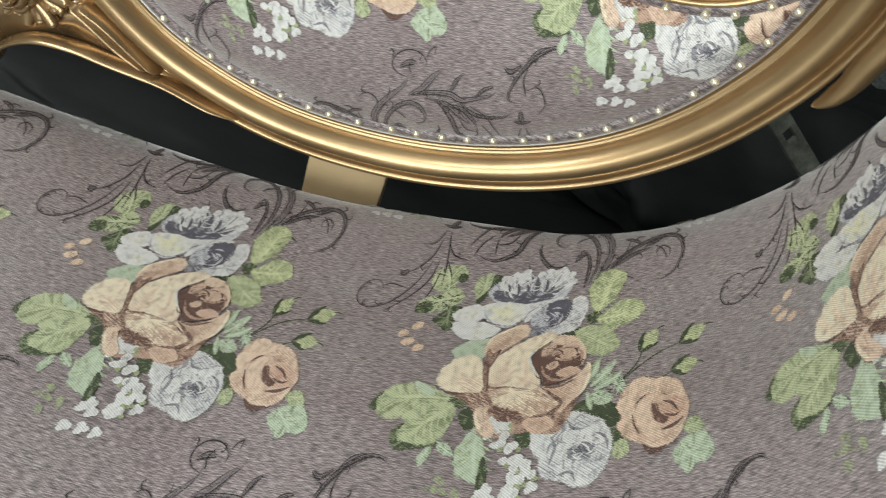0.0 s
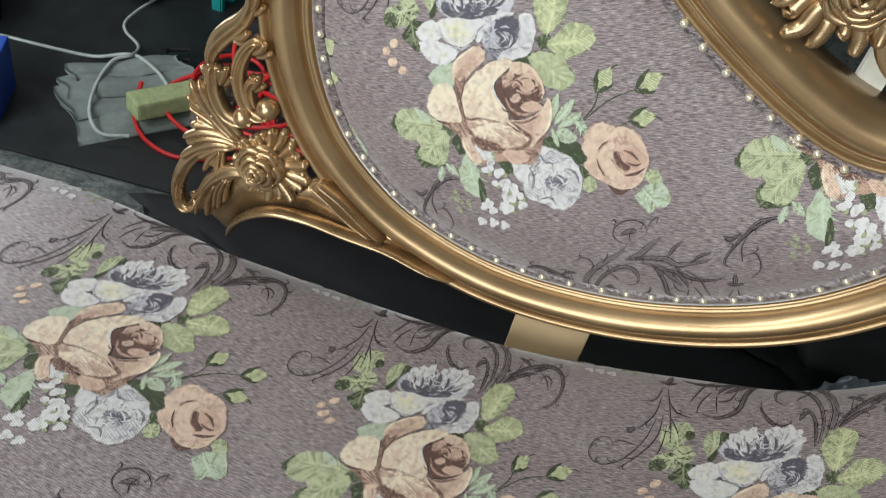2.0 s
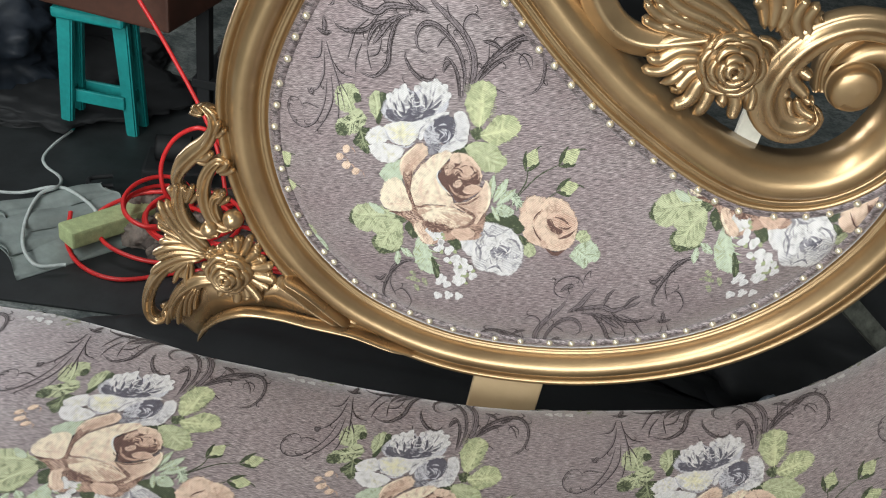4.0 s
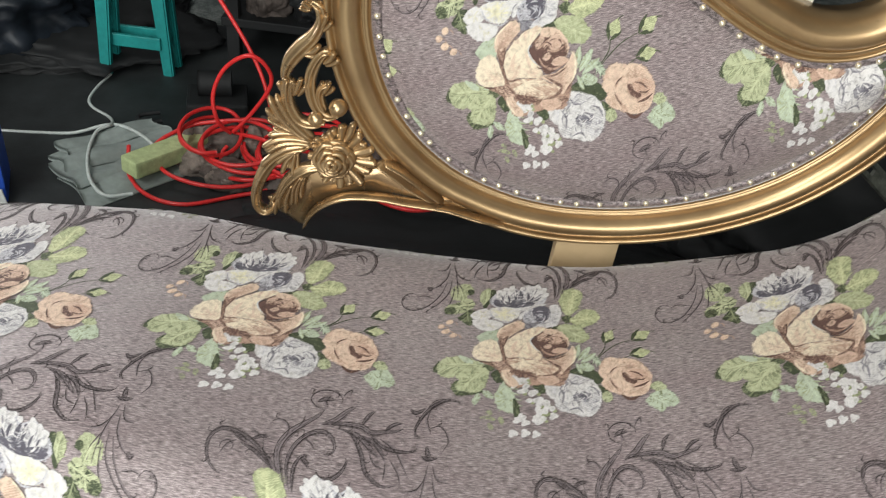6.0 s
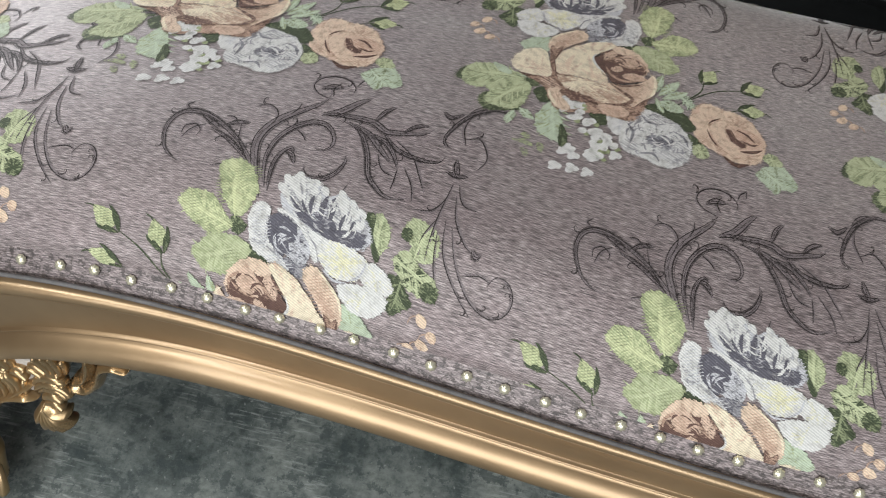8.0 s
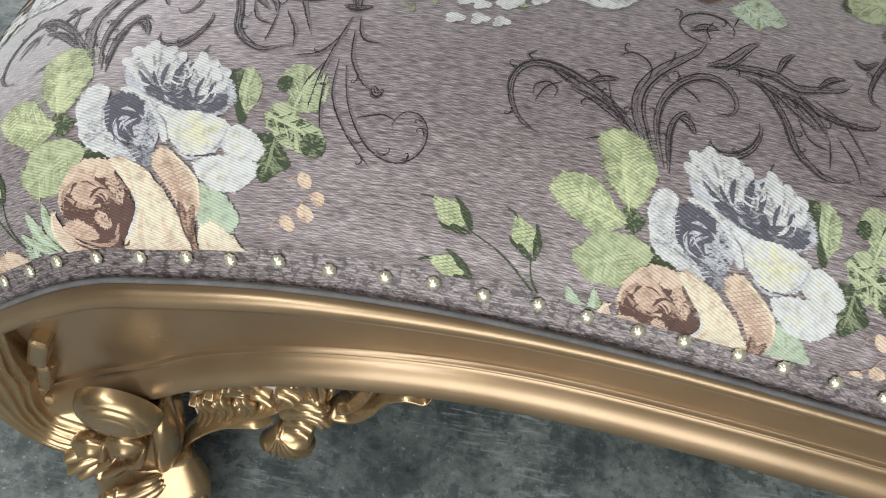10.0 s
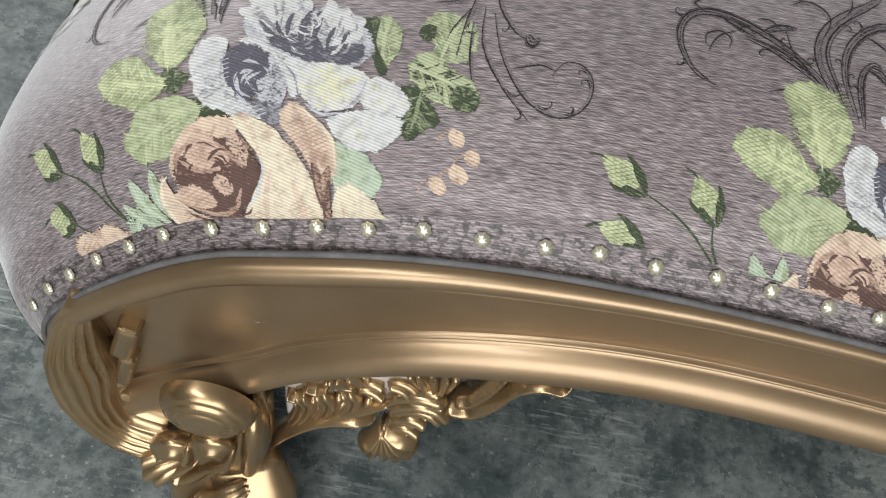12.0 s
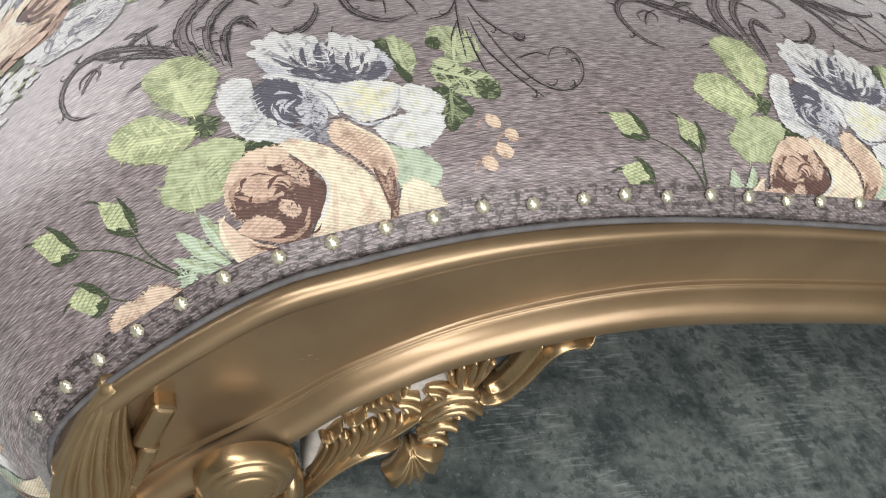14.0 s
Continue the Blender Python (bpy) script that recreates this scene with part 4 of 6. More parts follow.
def motif_scroll(fronds):
    """Acanthus scrolls of dark threads: a firm outer line, hatching within, small hooks along it."""
    ink = Ink(sketch_s, 5)
    for weight, swell, flat in fronds:
        pts = [(flat[i], flat[i + 1]) for i in range(0, len(flat), 2)]
        p, ln = spline(pts, 60)
        d = np.gradient(p, axis=0)
        d /= np.linalg.norm(d, axis=1, keepdims=True) + 1e-9
        nn = np.stack([-d[:, 1], d[:, 0]], 1)
        ink.stroke(pts, weight * 0.85, INKY, GROUND, 0, 0.78, 0.15, n=60, swell=swell)
        width = 0.50 * weight * np.sin(np.linspace(0.3, 2.9, 60))[:, None]
        ink.stroke((p + nn * width)[::4], 2.0, INKY, GROUND, 0.6, 0.16, 0.35)
        if weight > 5:
            ink.stroke((p - nn * width)[2:56:4], 1.8, INKY, GROUND, 0.6, 0.20, 0.3)
            for f in (0.05, 1.6):
                ink.stroke((p + nn * width * f)[6:50:4], 1.1, INKY, GROUND, 0.7, 0.38, 0.2)
            for k in range(6, 54, 4):
                o = ink.rng.uniform(-0.7, 0.7)
                ink.stroke([p[k] + nn[k] * width[k] * o, p[k + 2] + nn[k] * width[k] * o, p[min(59, k + 5)]], 1.1, INKY, GROUND, 0.8, 0.4, n=5)
        # hooks that peel off
        for k in range(int(ln // 75)):
            i = int(ink.rng.uniform(8, 50))
            sg = ink.rng.choice((-1, 1))
            a, q, size, curve = math.atan2(d[i, 1], d[i, 0]), p[i] + nn[i] * width[i] * sg, ink.rng.uniform(16, 30), []
            for j in range(14):
                curve.append(q.copy())
                q = q + size / 11 * (1.25 - j / 16) * np.array((math.cos(a), math.sin(a)))
                a += sg * (0.10 + 0.065 * j)
            ink.stroke(curve, 1.6, INKY, GROUND, 0.4, 0.3, 0.3, n=20)
            ink.stroke([c - nn[i] * sg * 2.6 * math.sin(0.4 * e) for e, c in enumerate(curve[:9])], 1.2, INKY, GROUND, 0.4, 0.35, 0.3, n=12)
    ink.threads = True
    return ink


def lay(ink, name, surface, place, inside, parent, clamp=None, label=""):
    """Lays a motif on a surface. place maps motif metres to the surface's own; faces outside are left out."""
    q = place(np.array(ink.p))
    ok = inside(q)
    if clamp is not None:
        q = clamp(q)
    faces = [f for f in ink.f if all(ok[k] for k in f)]
    if len(faces) < 12:
        return None
    used = sorted({k for f in faces for k in f})
    at = {k: i for i, k in enumerate(used)}
    q, h = q[used], np.array(ink.h)[used]
    me = mesh_of(name, lifted(surface, q[:, 0], q[:, 1], h), [tuple(at[k] for k in f) for f in faces], PRINT)
    for layer, cols in (("light_thread", ink.a), ("dark_thread", ink.b)):
        col = me.color_attributes.new(layer, "FLOAT_COLOR", "POINT")
        col.data.foreach_set("color", np.array(cols)[used].astype(np.float32).ravel())
    loops = np.empty(len(me.loops), np.int32)
    me.loops.foreach_get("vertex_index", loops)
    me.uv_layers.new(name="UVMap").data.foreach_set("uv", q[loops].astype(np.float32).ravel())
    ob = part(name, me, parent, label)
    return tagged(ob, label=label, kind="stuff") if ink.threads else ob


chaise = tagged(new("chaise_longue"), "gilt carved chaise longue upholstered in taupe floral brocade", "chaise longue")
cushion = part("seat_cushion", cloth_mesh("seat_cushion", seat_at, np.linspace(U_LO, U_HI, 300), np.linspace(0, ACROSS_LEN, 150)), chaise,
               "taupe brocade seat cushion woven with rose bouquets")
panel_us = np.linspace(-0.455, 0.24, 175)
panel_vs = np.linspace(0.455, 0.955, 126)


def panel_mesh():
    uu, vv = np.meshgrid(panel_us, panel_vs, indexing="ij")
    d = depth_at(uu, vv).ravel()
    p = panel_at(uu, vv).reshape(-1, 3)
    faces = [f for f in grid_faces(len(panel_us), len(panel_vs)) if max(d[k] for k in f) > -0.012]
    me = mesh_of("back_panel", p, faces, FABRIC)
    flat = np.stack([uu.ravel(), vv.ravel()], -1)
    ca, sa = math.cos(0.24), math.sin(0.24)
    flat = np.stack([flat[:, 0] * ca + flat[:, 1] * sa, flat[:, 1] * ca - flat[:, 0] * sa], -1)
    loops = np.empty(len(me.loops), np.int32)
    me.loops.foreach_get("vertex_index", loops)
    me.uv_layers.new(name="UVMap").data.foreach_set("uv", flat[loops].astype(np.float32).ravel())
    return me


panel = part("back_panel", panel_mesh(), chaise, "padded back panel in taupe floral brocade")

REPEAT = 0.331
MOTIFS = [(motif_scroll(f), "scroll_motif", "dark brown woven acanthus scrolls") for f in (PLUME, WING, FROND, SPRIG)]
MOTIFS += [(motif_berries(), "berry_motif", "four peach woven berries"), (motif_blossoms(), "blossom_motif", "tiny white woven blossoms"),
           (motif_bouquet(), "rose_bouquet", "woven bouquet of peach, white and slate roses")]


def on_seat(k, row):
    """Motif metres to the seat. Even rows stand as drawn, odd rows are mirrored and shifted."""
    def place(p):
        x, y = p[:, 0], p[:, 1]
        if row % 2 == 0:
            u = -0.018 + k * REPEAT + 1.035 * x + 0.01 * y
            return np.stack([u + 0.08 * np.maximum(0, u - 0.45), 0.319 + 0.07 * x + 0.965 * y + 0.65 * y * y - 0.6 * x * x], 1)
        # the cloth was pulled more over the middle of the seat than at its foot end
        end = (-2, -1, 0)
        u = np.interp(k, end, (-0.541, -0.227, 0.100)) + min(0, k + 2) * REPEAT + max(0, k) * REPEAT
        sx, sxy = np.interp(k, end, (0.937, 1.017, 1.013)), np.interp(k, end, (0.016, -0.043, -0.10))
        vx, vy = np.interp(k, end, (0.131, 0.127, 0.05)), np.interp(k, end, (1.005, 0.889, 0.82))
        return np.stack([u - sx * x + sxy * y, np.interp(k, end, (0.027, 0.010, 0.008)) + 0.305 * (row + 1) + vx * x + vy * y], 1)
    return place


def seat_inside(q):
    return (q[:, 0] > U_LO + 0.005) & (q[:, 0] < U_HI - 0.005) & (q[:, 1] > -0.006) & (q[:, 1] < ACROSS_LEN - 0.03)


def seat_clamp(q):
    return np.stack([q[:, 0], np.maximum(q[:, 1], 0.0005)], 1)


def on_panel(k, row):
    ca, sa = math.cos(0.24), math.sin(0.24)

    def place(p):
        x, y = (p[:, 0], p[:, 1]) if row % 2 == 0 else (0.122 - p[:, 0], p[:, 1] + 0.365 * row)
        x = x + k * (0.334 if k > 0 else 0.318)
        return np.stack([-0.2335 + x * ca - y * sa, 0.6918 + x * sa + y * ca], 1)
    return place


def panel_inside(q):
    return (depth_at(q[:, 0], q[:, 1]) > 0.002) & (q[:, 0] > -0.45) & (q[:, 0] < 0.24) & (q[:, 1] < 0.95)


for ink, name, label in MOTIFS:
    for k in range(-3, 4):
        for row in (-1, 0, 1):
            lay(ink, name, seat_at, on_seat(k, row), seat_inside, cushion, seat_clamp, label)
    for k in range(-2, 3):
        for row in (-1, 0, 1):
            lay(ink, name, panel_at, on_panel(k, row), panel_inside, panel, None, label)

# ---- mouldings ----
def sweep(name, material, path, profile, sign, scale=1.0, plane=0.712, slant=0.0):
    """A moulding along a path in x and z; the profile is (out from the inner edge, towards the front)."""
    n = len(path)
    t = np.gradient(path, axis=0)
    t /= np.linalg.norm(t, axis=1, keepdims=True)
    nrm = np.stack([t[:, 1], -t[:, 0]], 1) * sign
    k = np.broadcast_to(scale, (n,))
    verts = []
    for i in range(n):
        for a, b in profile:
            q = path[i] + nrm[i] * a * k[i]
            verts.append((q[0], plane - b * k[i], q[1]))
    m = len(profile)
    faces = grid_faces(n, m, False, True)
    if sign > 0:
        faces = [f[::-1] for f in faces]
    faces += [tuple(range(m)), tuple((n - 1) * m + j for j in range(m))]
    return mesh_of(name, verts, faces, material)


FRAME_PROFILE = [(-0.004, -0.025), (-0.004, 0.003), (-0.002, 0.0085), (0.001, 0.0098), (0.0032, 0.0075), (0.0042, 0.0040), (0.0052, 0.0040), (0.0060, 0.0085), (0.0080, 0.0110), (0.0095, 0.0095), (0.0103, 0.0110),
                 (0.0122, 0.0120), (0.0135, 0.0100), (0.0140, 0.0065), (0.0152, 0.0065), (0.0165, 0.0125), (0.0195, 0.0190), (0.0240, 0.0240), (0.0290, 0.0260), (0.0340, 0.0252), (0.0390, 0.0218), (0.0435, 0.0160), (0.0470, 0.0100),
                 (0.0492, 0.0075), (0.0502, 0.0080), (0.0508, 0.0130), (0.0525, 0.0160), (0.0550, 0.0168), (0.0575, 0.0155), (0.0595, 0.0120), (0.0608, 0.0050), (0.061, -0.025)]
SCROLL_PROFILE = FRAME_PROFILE[:19] + [(0.0350, 0.0268), (0.0410, 0.0250), (0.0470, 0.0205), (0.0530, 0.0130), (0.0575, 0.0050), (0.0600, -0.0040), (0.061, -0.025)]
top = int(np.argmax(PANEL[:, 1]))
lower, _ = spline(np.vstack([PANEL[top:-6:5], [(0.229, 0.81), (0.238, 0.87), (0.243, 0.95), (0.245, 1.04)]]), 320)
part("back_frame_rail", sweep("back_frame_rail", GOLD, lower, FRAME_PROFILE, 1, np.linspace(1.05, 1.0, 320)), chaise, "moulded gold frame round the back panel")


def orn_r(x, y):
    return (-0.0928 + 3.409e-4 * x + 1.088e-4 * y, 0.9016 + 5.80e-5 * x - 3.727e-4 * y)


upper_pts = [*PANEL[top:20:-5], (0.174, 0.742), (0.198, 0.762), (0.218, 0.790), (0.232, 0.832), (0.230, 0.878), (0.207, 0.920), (0.165, 0.938), (0.122, 0.926), (0.101, 0.890), (0.110, 0.858)]
upper, _ = spline(upper_pts, 260)
for _ in range(40):
    upper[1:-1] = 0.25 * upper[:-2] + 0.5 * upper[1:-1] + 0.25 * upper[2:]
part("back_frame_top_scroll", sweep("back_frame_top_scroll", GOLD, upper, SCROLL_PROFILE, -1, np.r_[np.full(180, 0.95), np.linspace(0.95, 0.62, 80)], 0.706), chaise,
     "gold top moulding curling into a scroll")


def band(name, path, sign, plane):
    prof = [(-0.013, -0.004), (-0.012, 0.004), (-0.006, 0.0065), (0.002, 0.004), (0.002, -0.004)]
    me = sweep(name, EDGING, path, prof, sign, 1.0, plane)
    uvs = [(v.co.x, v.co.z) for v in me.vertices]
    layer = me.uv_layers.new(name="UVMap")
    for lp in me.loops:
        layer.data[lp.index].uv = uvs[lp.vertex_index]
    return me


closed_path = np.vstack([PANEL, PANEL[:2]])
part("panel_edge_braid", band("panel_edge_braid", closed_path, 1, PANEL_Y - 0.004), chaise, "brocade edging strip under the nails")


# ---- nails ----
def nail_mesh(name, r, h, lobes, material):
    verts, faces, seg = [(0, 0, h)], [], 24
    for k, (q, z) in enumerate(((0.35, 0.93), (0.7, 0.66), (0.95, 0.25), (1.0, -0.15))):
        for s in range(seg):
            a = 2 * math.pi * s / seg
            rr = r * q * (1 + (0.09 if k and lobes else 0.0) * math.cos(lobes * a))
            verts.append((rr * math.cos(a), rr * math.sin(a), h * z * (1 + 0.30 * math.cos(lobes * a) * (0 < k < 3 and lobes > 0))))
    faces += [(0, 1 + s, 1 + (s + 1) % seg) for s in range(seg)]
    for k in range(3):
        a, b = 1 + k * seg, 1 + (k + 1) * seg
        faces += [(a + s, b + s, b + (s + 1) % seg, a + (s + 1) % seg) for s in range(seg)]
    return mesh_of(name, verts, faces, material)


FLOWER_NAIL = nail_mesh("flower_nail", 0.0042, 0.0024, 8, ANTIQUE)
ROUND_NAIL = nail_mesh("round_nail", 0.0041, 0.0038, 0, PEARL)


def nail(name, me, at, normal, parent):
    ob = part(name, me, parent)
    q = Vector(normal).to_track_quat("Z", "Y").to_matrix().to_4x4()
    ob.matrix_world = Matrix.Translation(Vector(at)) @ q @ Matrix.Rotation(random.uniform(0, 6), 4, "Z")
    return ob


step = 0.0287
for k in range(int(PANEL_LEN / step)):
    i = int(k * step / PANEL_LEN * 420 + random.uniform(-1.2, 1.2)) % 420
    tan = PANEL[(i + 2) % 420] - PANEL[i - 2]
    inn = np.array((-tan[1], tan[0])) / np.linalg.norm(tan)
    q = PANEL[i] + inn * (0.0065 + random.uniform(-0.001, 0.001))
    nail("nail", ROUND_NAIL, (q[0], PANEL_Y - 0.0105, q[1]), (inn[0] * -0.2, -1, inn[1] * -0.2), chaise)


# ---- seat edge strip and rail ----
def strip_at(u, w):
    """w from 0 at the rail to 1 at the cushion."""
    p, n = side_at(u)
    dy = np.interp(w, (0, 0.25, 0.7, 1), (-0.008, -0.006, 0.001, 0.006))
    g = np.interp(w, (0, 0.25, 0.7, 1), (-0.006, 0.004, 0.0125, 0.019))
    return np.stack([p[..., 0] + n[..., 0] * g, front_y(p[..., 0]) + dy, p[..., 1] + n[..., 1] * g], -1)


uu, ww = np.meshgrid(np.linspace(U_LO, U_HI, 300), np.linspace(0, 1, 6), indexing="ij")
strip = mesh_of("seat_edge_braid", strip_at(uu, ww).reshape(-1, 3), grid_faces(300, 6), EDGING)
flat = np.stack([uu.ravel(), ww.ravel() * 0.02 + 0.9], -1)
strip_uv = strip.uv_layers.new(name="UVMap")
for lp in strip.loops:
    strip_uv.data[lp.index].uv = flat[lp.vertex_index]
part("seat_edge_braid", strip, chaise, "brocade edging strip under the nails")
for k in range(int((U_HI - U_LO - 0.12) / step)):
    u = U_LO + 0.10 + k * step + random.uniform(-0.0015, 0.0015)
    c = strip_at(np.array(u), 0.70 + random.uniform(-0.05, 0.05))
    p, n = side_at(np.array(u))
    nail("nail", FLOWER_NAIL, c + np.array((n[0] * 0.001, -0.0015, n[1] * 0.001)), (n[0] * 0.8, -1, n[1] * 0.8), chaise)

edge, _ = side_at(np.linspace(U_LO, U_HI, 60))
_, up = side_at(np.linspace(U_LO, U_HI, 60))
line = np.stack([edge[:, 0] + 0.0032 * up[:, 0], front_y(edge[:, 0]) - 0.0105, edge[:, 1] + 0.0032 * up[:, 1]], 1)
part("edge_binding", tube("edge_binding", BINDING, line, 0.0019, 240, 8), chaise, "dark grey cloth binding along the rail")

RAIL, _ = spline([(-1.176, 0.160, -1.130, 0.070), (-1.152, 0.222, -1.085, 0.115), (-1.077, 0.297, -1.036, 0.158), (-1.018, 0.326, -0.995, 0.198), (-0.933, 0.350, -0.925, 0.238),
                  (-0.82, 0.360, -0.82, 0.264), (-0.68, 0.361, -0.68, 0.272), (-0.45, 0.361, -0.45, 0.274), (-0.15, 0.366, -0.15, 0.278), (0.07, 0.432, 0.09, 0.33),
                  (0.210, 0.507, 0.26, 0.42), (0.312, 0.655, 0.39, 0.61), (0.355, 0.92, 0.44, 0.90)], 260)
verts = []
for tx, tz, bx, bz in RAIL:
    ln = math.hypot(bx - tx, bz - tz)
    d = ((bx - tx) / ln, (bz - tz) / ln)
    k = float(np.interp(tx, (-1.0, -0.72), (1.15, 0.62)))
    prof = [(0.0, -0.03), (-0.0005, -0.004), (-0.0015, 0.006 * k), (0.000, 0.0105 * k), (0.005 * k, 0.0125 * k), (0.010 * k, 0.0115 * k), (0.0135 * k, 0.0075 * k), (0.0150 * k, 0.0035 * k), (0.0152 * k, 0.0002), (0.0156 * k, -0.0004),
            (0.0200 * k, -0.0008), (0.30 * ln, -0.0022), (0.55 * ln, -0.0024), (ln - 0.0385, -0.0021), (ln - 0.0374, -0.0020), (ln - 0.0370, -0.0018), (ln - 0.0367, 0.0008), (ln - 0.0362, 0.0018), (ln - 0.0352, 0.0020), (ln - 0.0347, 0.0014), (ln - 0.0344, 0.0004), (ln - 0.0338, 0.0004),
            (ln - 0.0325, 0.0040), (ln - 0.0290, 0.0098), (ln - 0.0230, 0.0152), (ln - 0.0150, 0.0168), (ln - 0.0070, 0.0120), (ln - 0.001, 0.002), (ln, -0.03)]
    for s, b in prof:
        x = tx + d[0] * s
        verts.append((x, front_y(tx) - 0.008 - b, tz + d[1] * s))
m = len(prof)
faces = [f[::-1] for f in grid_faces(len(RAIL), m, False, True)]
faces += [tuple(range(m)), tuple((len(RAIL) - 1) * m + j for j in range(m))]
part("front_rail", mesh_of("front_rail", verts, faces, GOLD_SHADED), chaise, "gold front rail with a hollow face and round bead")


# pale chips in the paint of the rail
for x, z, turn in ((-1.036, 0.239, 14), (-1.031, 0.2425, -10), (-1.026, 0.238, 24), (-0.997, 0.239, 8), (-0.991, 0.2375, -14), (-0.852, 0.333, 8)):
    part("paint_chip", block("paint_chip", PRIMER, (0.0034, 0.003, 0.0006), (x, front_y(x) - 0.0042, z), (0, turn, 0), 0.0003, 1), chaise, "pale chip in the gold paint")


# ---- carving ----
def carve(name, pts, width, thick, parent, material=None, lobes=0, ridges=3, plane=0.700, lift=0.0, n=60, ball=0.0, label=""):
    """A carved strand or leaf along (x, z) or (x, z, front), with gouged ridges."""
    pts = [(*p, lift)[:3] for p in pts]
    p, ln = spline(pts, n)
    t = np.gradient(p[:, :2], axis=0)
    t /= np.linalg.norm(t, axis=1, keepdims=True) + 1e-12
    nrm = np.stack([-t[:, 1], t[:, 0]], 1)
    s = np.linspace(0, 1, n)
    w = np.interp(s, np.linspace(0, 1, np.size(width)), np.ravel(width)) * 0.5
    if lobes:
        w = w * (0.80 + 0.34 * np.abs(np.sin(math.pi * lobes * s)))
    h = np.interp(s, np.linspace(0, 1, np.size(thick)), np.ravel(thick))
    taper = np.clip(np.minimum(np.sqrt(s / 0.07) + 0.12, np.sqrt((1 - s) / 0.12) + 0.10), 0, 1)
    w, h = w * taper, h * taper
    seg, verts = 28, []
    for i in range(n):
        for j in range(seg):
            a = 2 * math.pi * j / seg
            up = math.sin(a)
            rise = h[i] * up * (1.12 - (0.46 * abs(math.sin(ridges * (a - math.pi / 2))) if up > 0 and ridges else 0))
            q = p[i, :2] + nrm[i] * w[i] * math.cos(a)
            verts.append((q[0], plane - p[i, 2] - rise, q[1]))
    faces = [f[::-1] for f in grid_faces(n, seg, False, True)]
    faces += [tuple(range(seg)), tuple((n - 1) * seg + j for j in range(seg))[::-1]]
    if ball:
        o, c = len(verts), (p[-1][0], plane - p[-1][2] - 0.3 * ball, p[-1][1])
        for i in range(9):
            for j in range(14):
                a, b = math.pi * i / 8, 2 * math.pi * j / 14
                verts.append((c[0] + ball * math.sin(a) * math.cos(b), c[1] + ball * math.cos(a), c[2] + ball * math.sin(a) * math.sin(b)))
        faces += [tuple(o + k for k in f) for f in grid_faces(9, 14, False, True)]
    return part(name, mesh_of(name, verts, faces, material or GOLD_CARVED), parent, label)


def fluted(name, pts, width, thick, parent, flutes=4, plane=0.700, lift=0.0, flare=0.2, n=30, material=None, label=""):
    """An acanthus leaf: ridges that spring together, spread and end in a scalloped edge."""
    pts = [(*p, lift)[:3] for p in pts]
    p, _ = spline(pts, 80)
    t = np.gradient(p[:, :2], axis=0)
    t /= np.linalg.norm(t, axis=1, keepdims=True) + 1e-12
    nrm = np.stack([-t[:, 1], t[:, 0]], 1)
    verts, faces, sides = [], [], 9
    for f in range(flutes):
        u = 2 * f / max(1, flutes - 1) - 1 if flutes > 1 else 0.0
        end = 1 - 0.26 * abs(u) ** 1.4
        o = len(verts)
        rows = []
        for i in range(n):
            s = i / (n - 1) * end
            k = min(79, s * 79)
            j = int(k)
            q = p[j] + (p[min(79, j + 1)] - p[j]) * (k - j)
            w = width * (0.22 + 0.78 * math.sin(math.pi * min(0.62, 0.10 + 0.60 * s)) ** 1.1)
            bow = u * 0.5 * w * (1 + flare * (i / (n - 1)) ** 5)
            rows.append((q[0] + nrm[j, 0] * bow, q[1] + nrm[j, 1] * bow, q[2] + 0.25 * thick * (i / (n - 1)) ** 3 - 0.35 * thick * u * u, w / flutes * (0.92 - 0.22 * (i / (n - 1)) ** 3)))
        rows = np.array(rows)
        d = np.gradient(rows[:, :2], axis=0)
        d /= np.linalg.norm(d, axis=1, keepdims=True) + 1e-12
        for i in range(n):
            e = i / (n - 1)
            tip = min(1.0, math.sqrt(max(0.0, 1 - e) / 0.10) + 0.08) * min(1.0, 0.35 + e / 0.15)
            for a in range(sides):
                c = 2 * math.pi * a / sides
                x = rows[i, 3] * tip * math.cos(c)
                h = thick * (0.62 + 0.25 * e) * tip * math.sin(c) * (1.0 if math.sin(c) > 0 else 0.6)
                verts.append((rows[i, 0] - d[i, 1] * x, plane - rows[i, 2] - h, rows[i, 1] + d[i, 0] * x))
        faces += [tuple(o + v for v in q[::-1]) for q in grid_faces(n, sides, False, True)]
        faces += [tuple(o + v for v in range(sides)), tuple(o + (n - 1) * sides + v for v in range(sides))[::-1]]
    return part(name, mesh_of(name, verts, faces, material or GOLD_CARVED), parent, label)


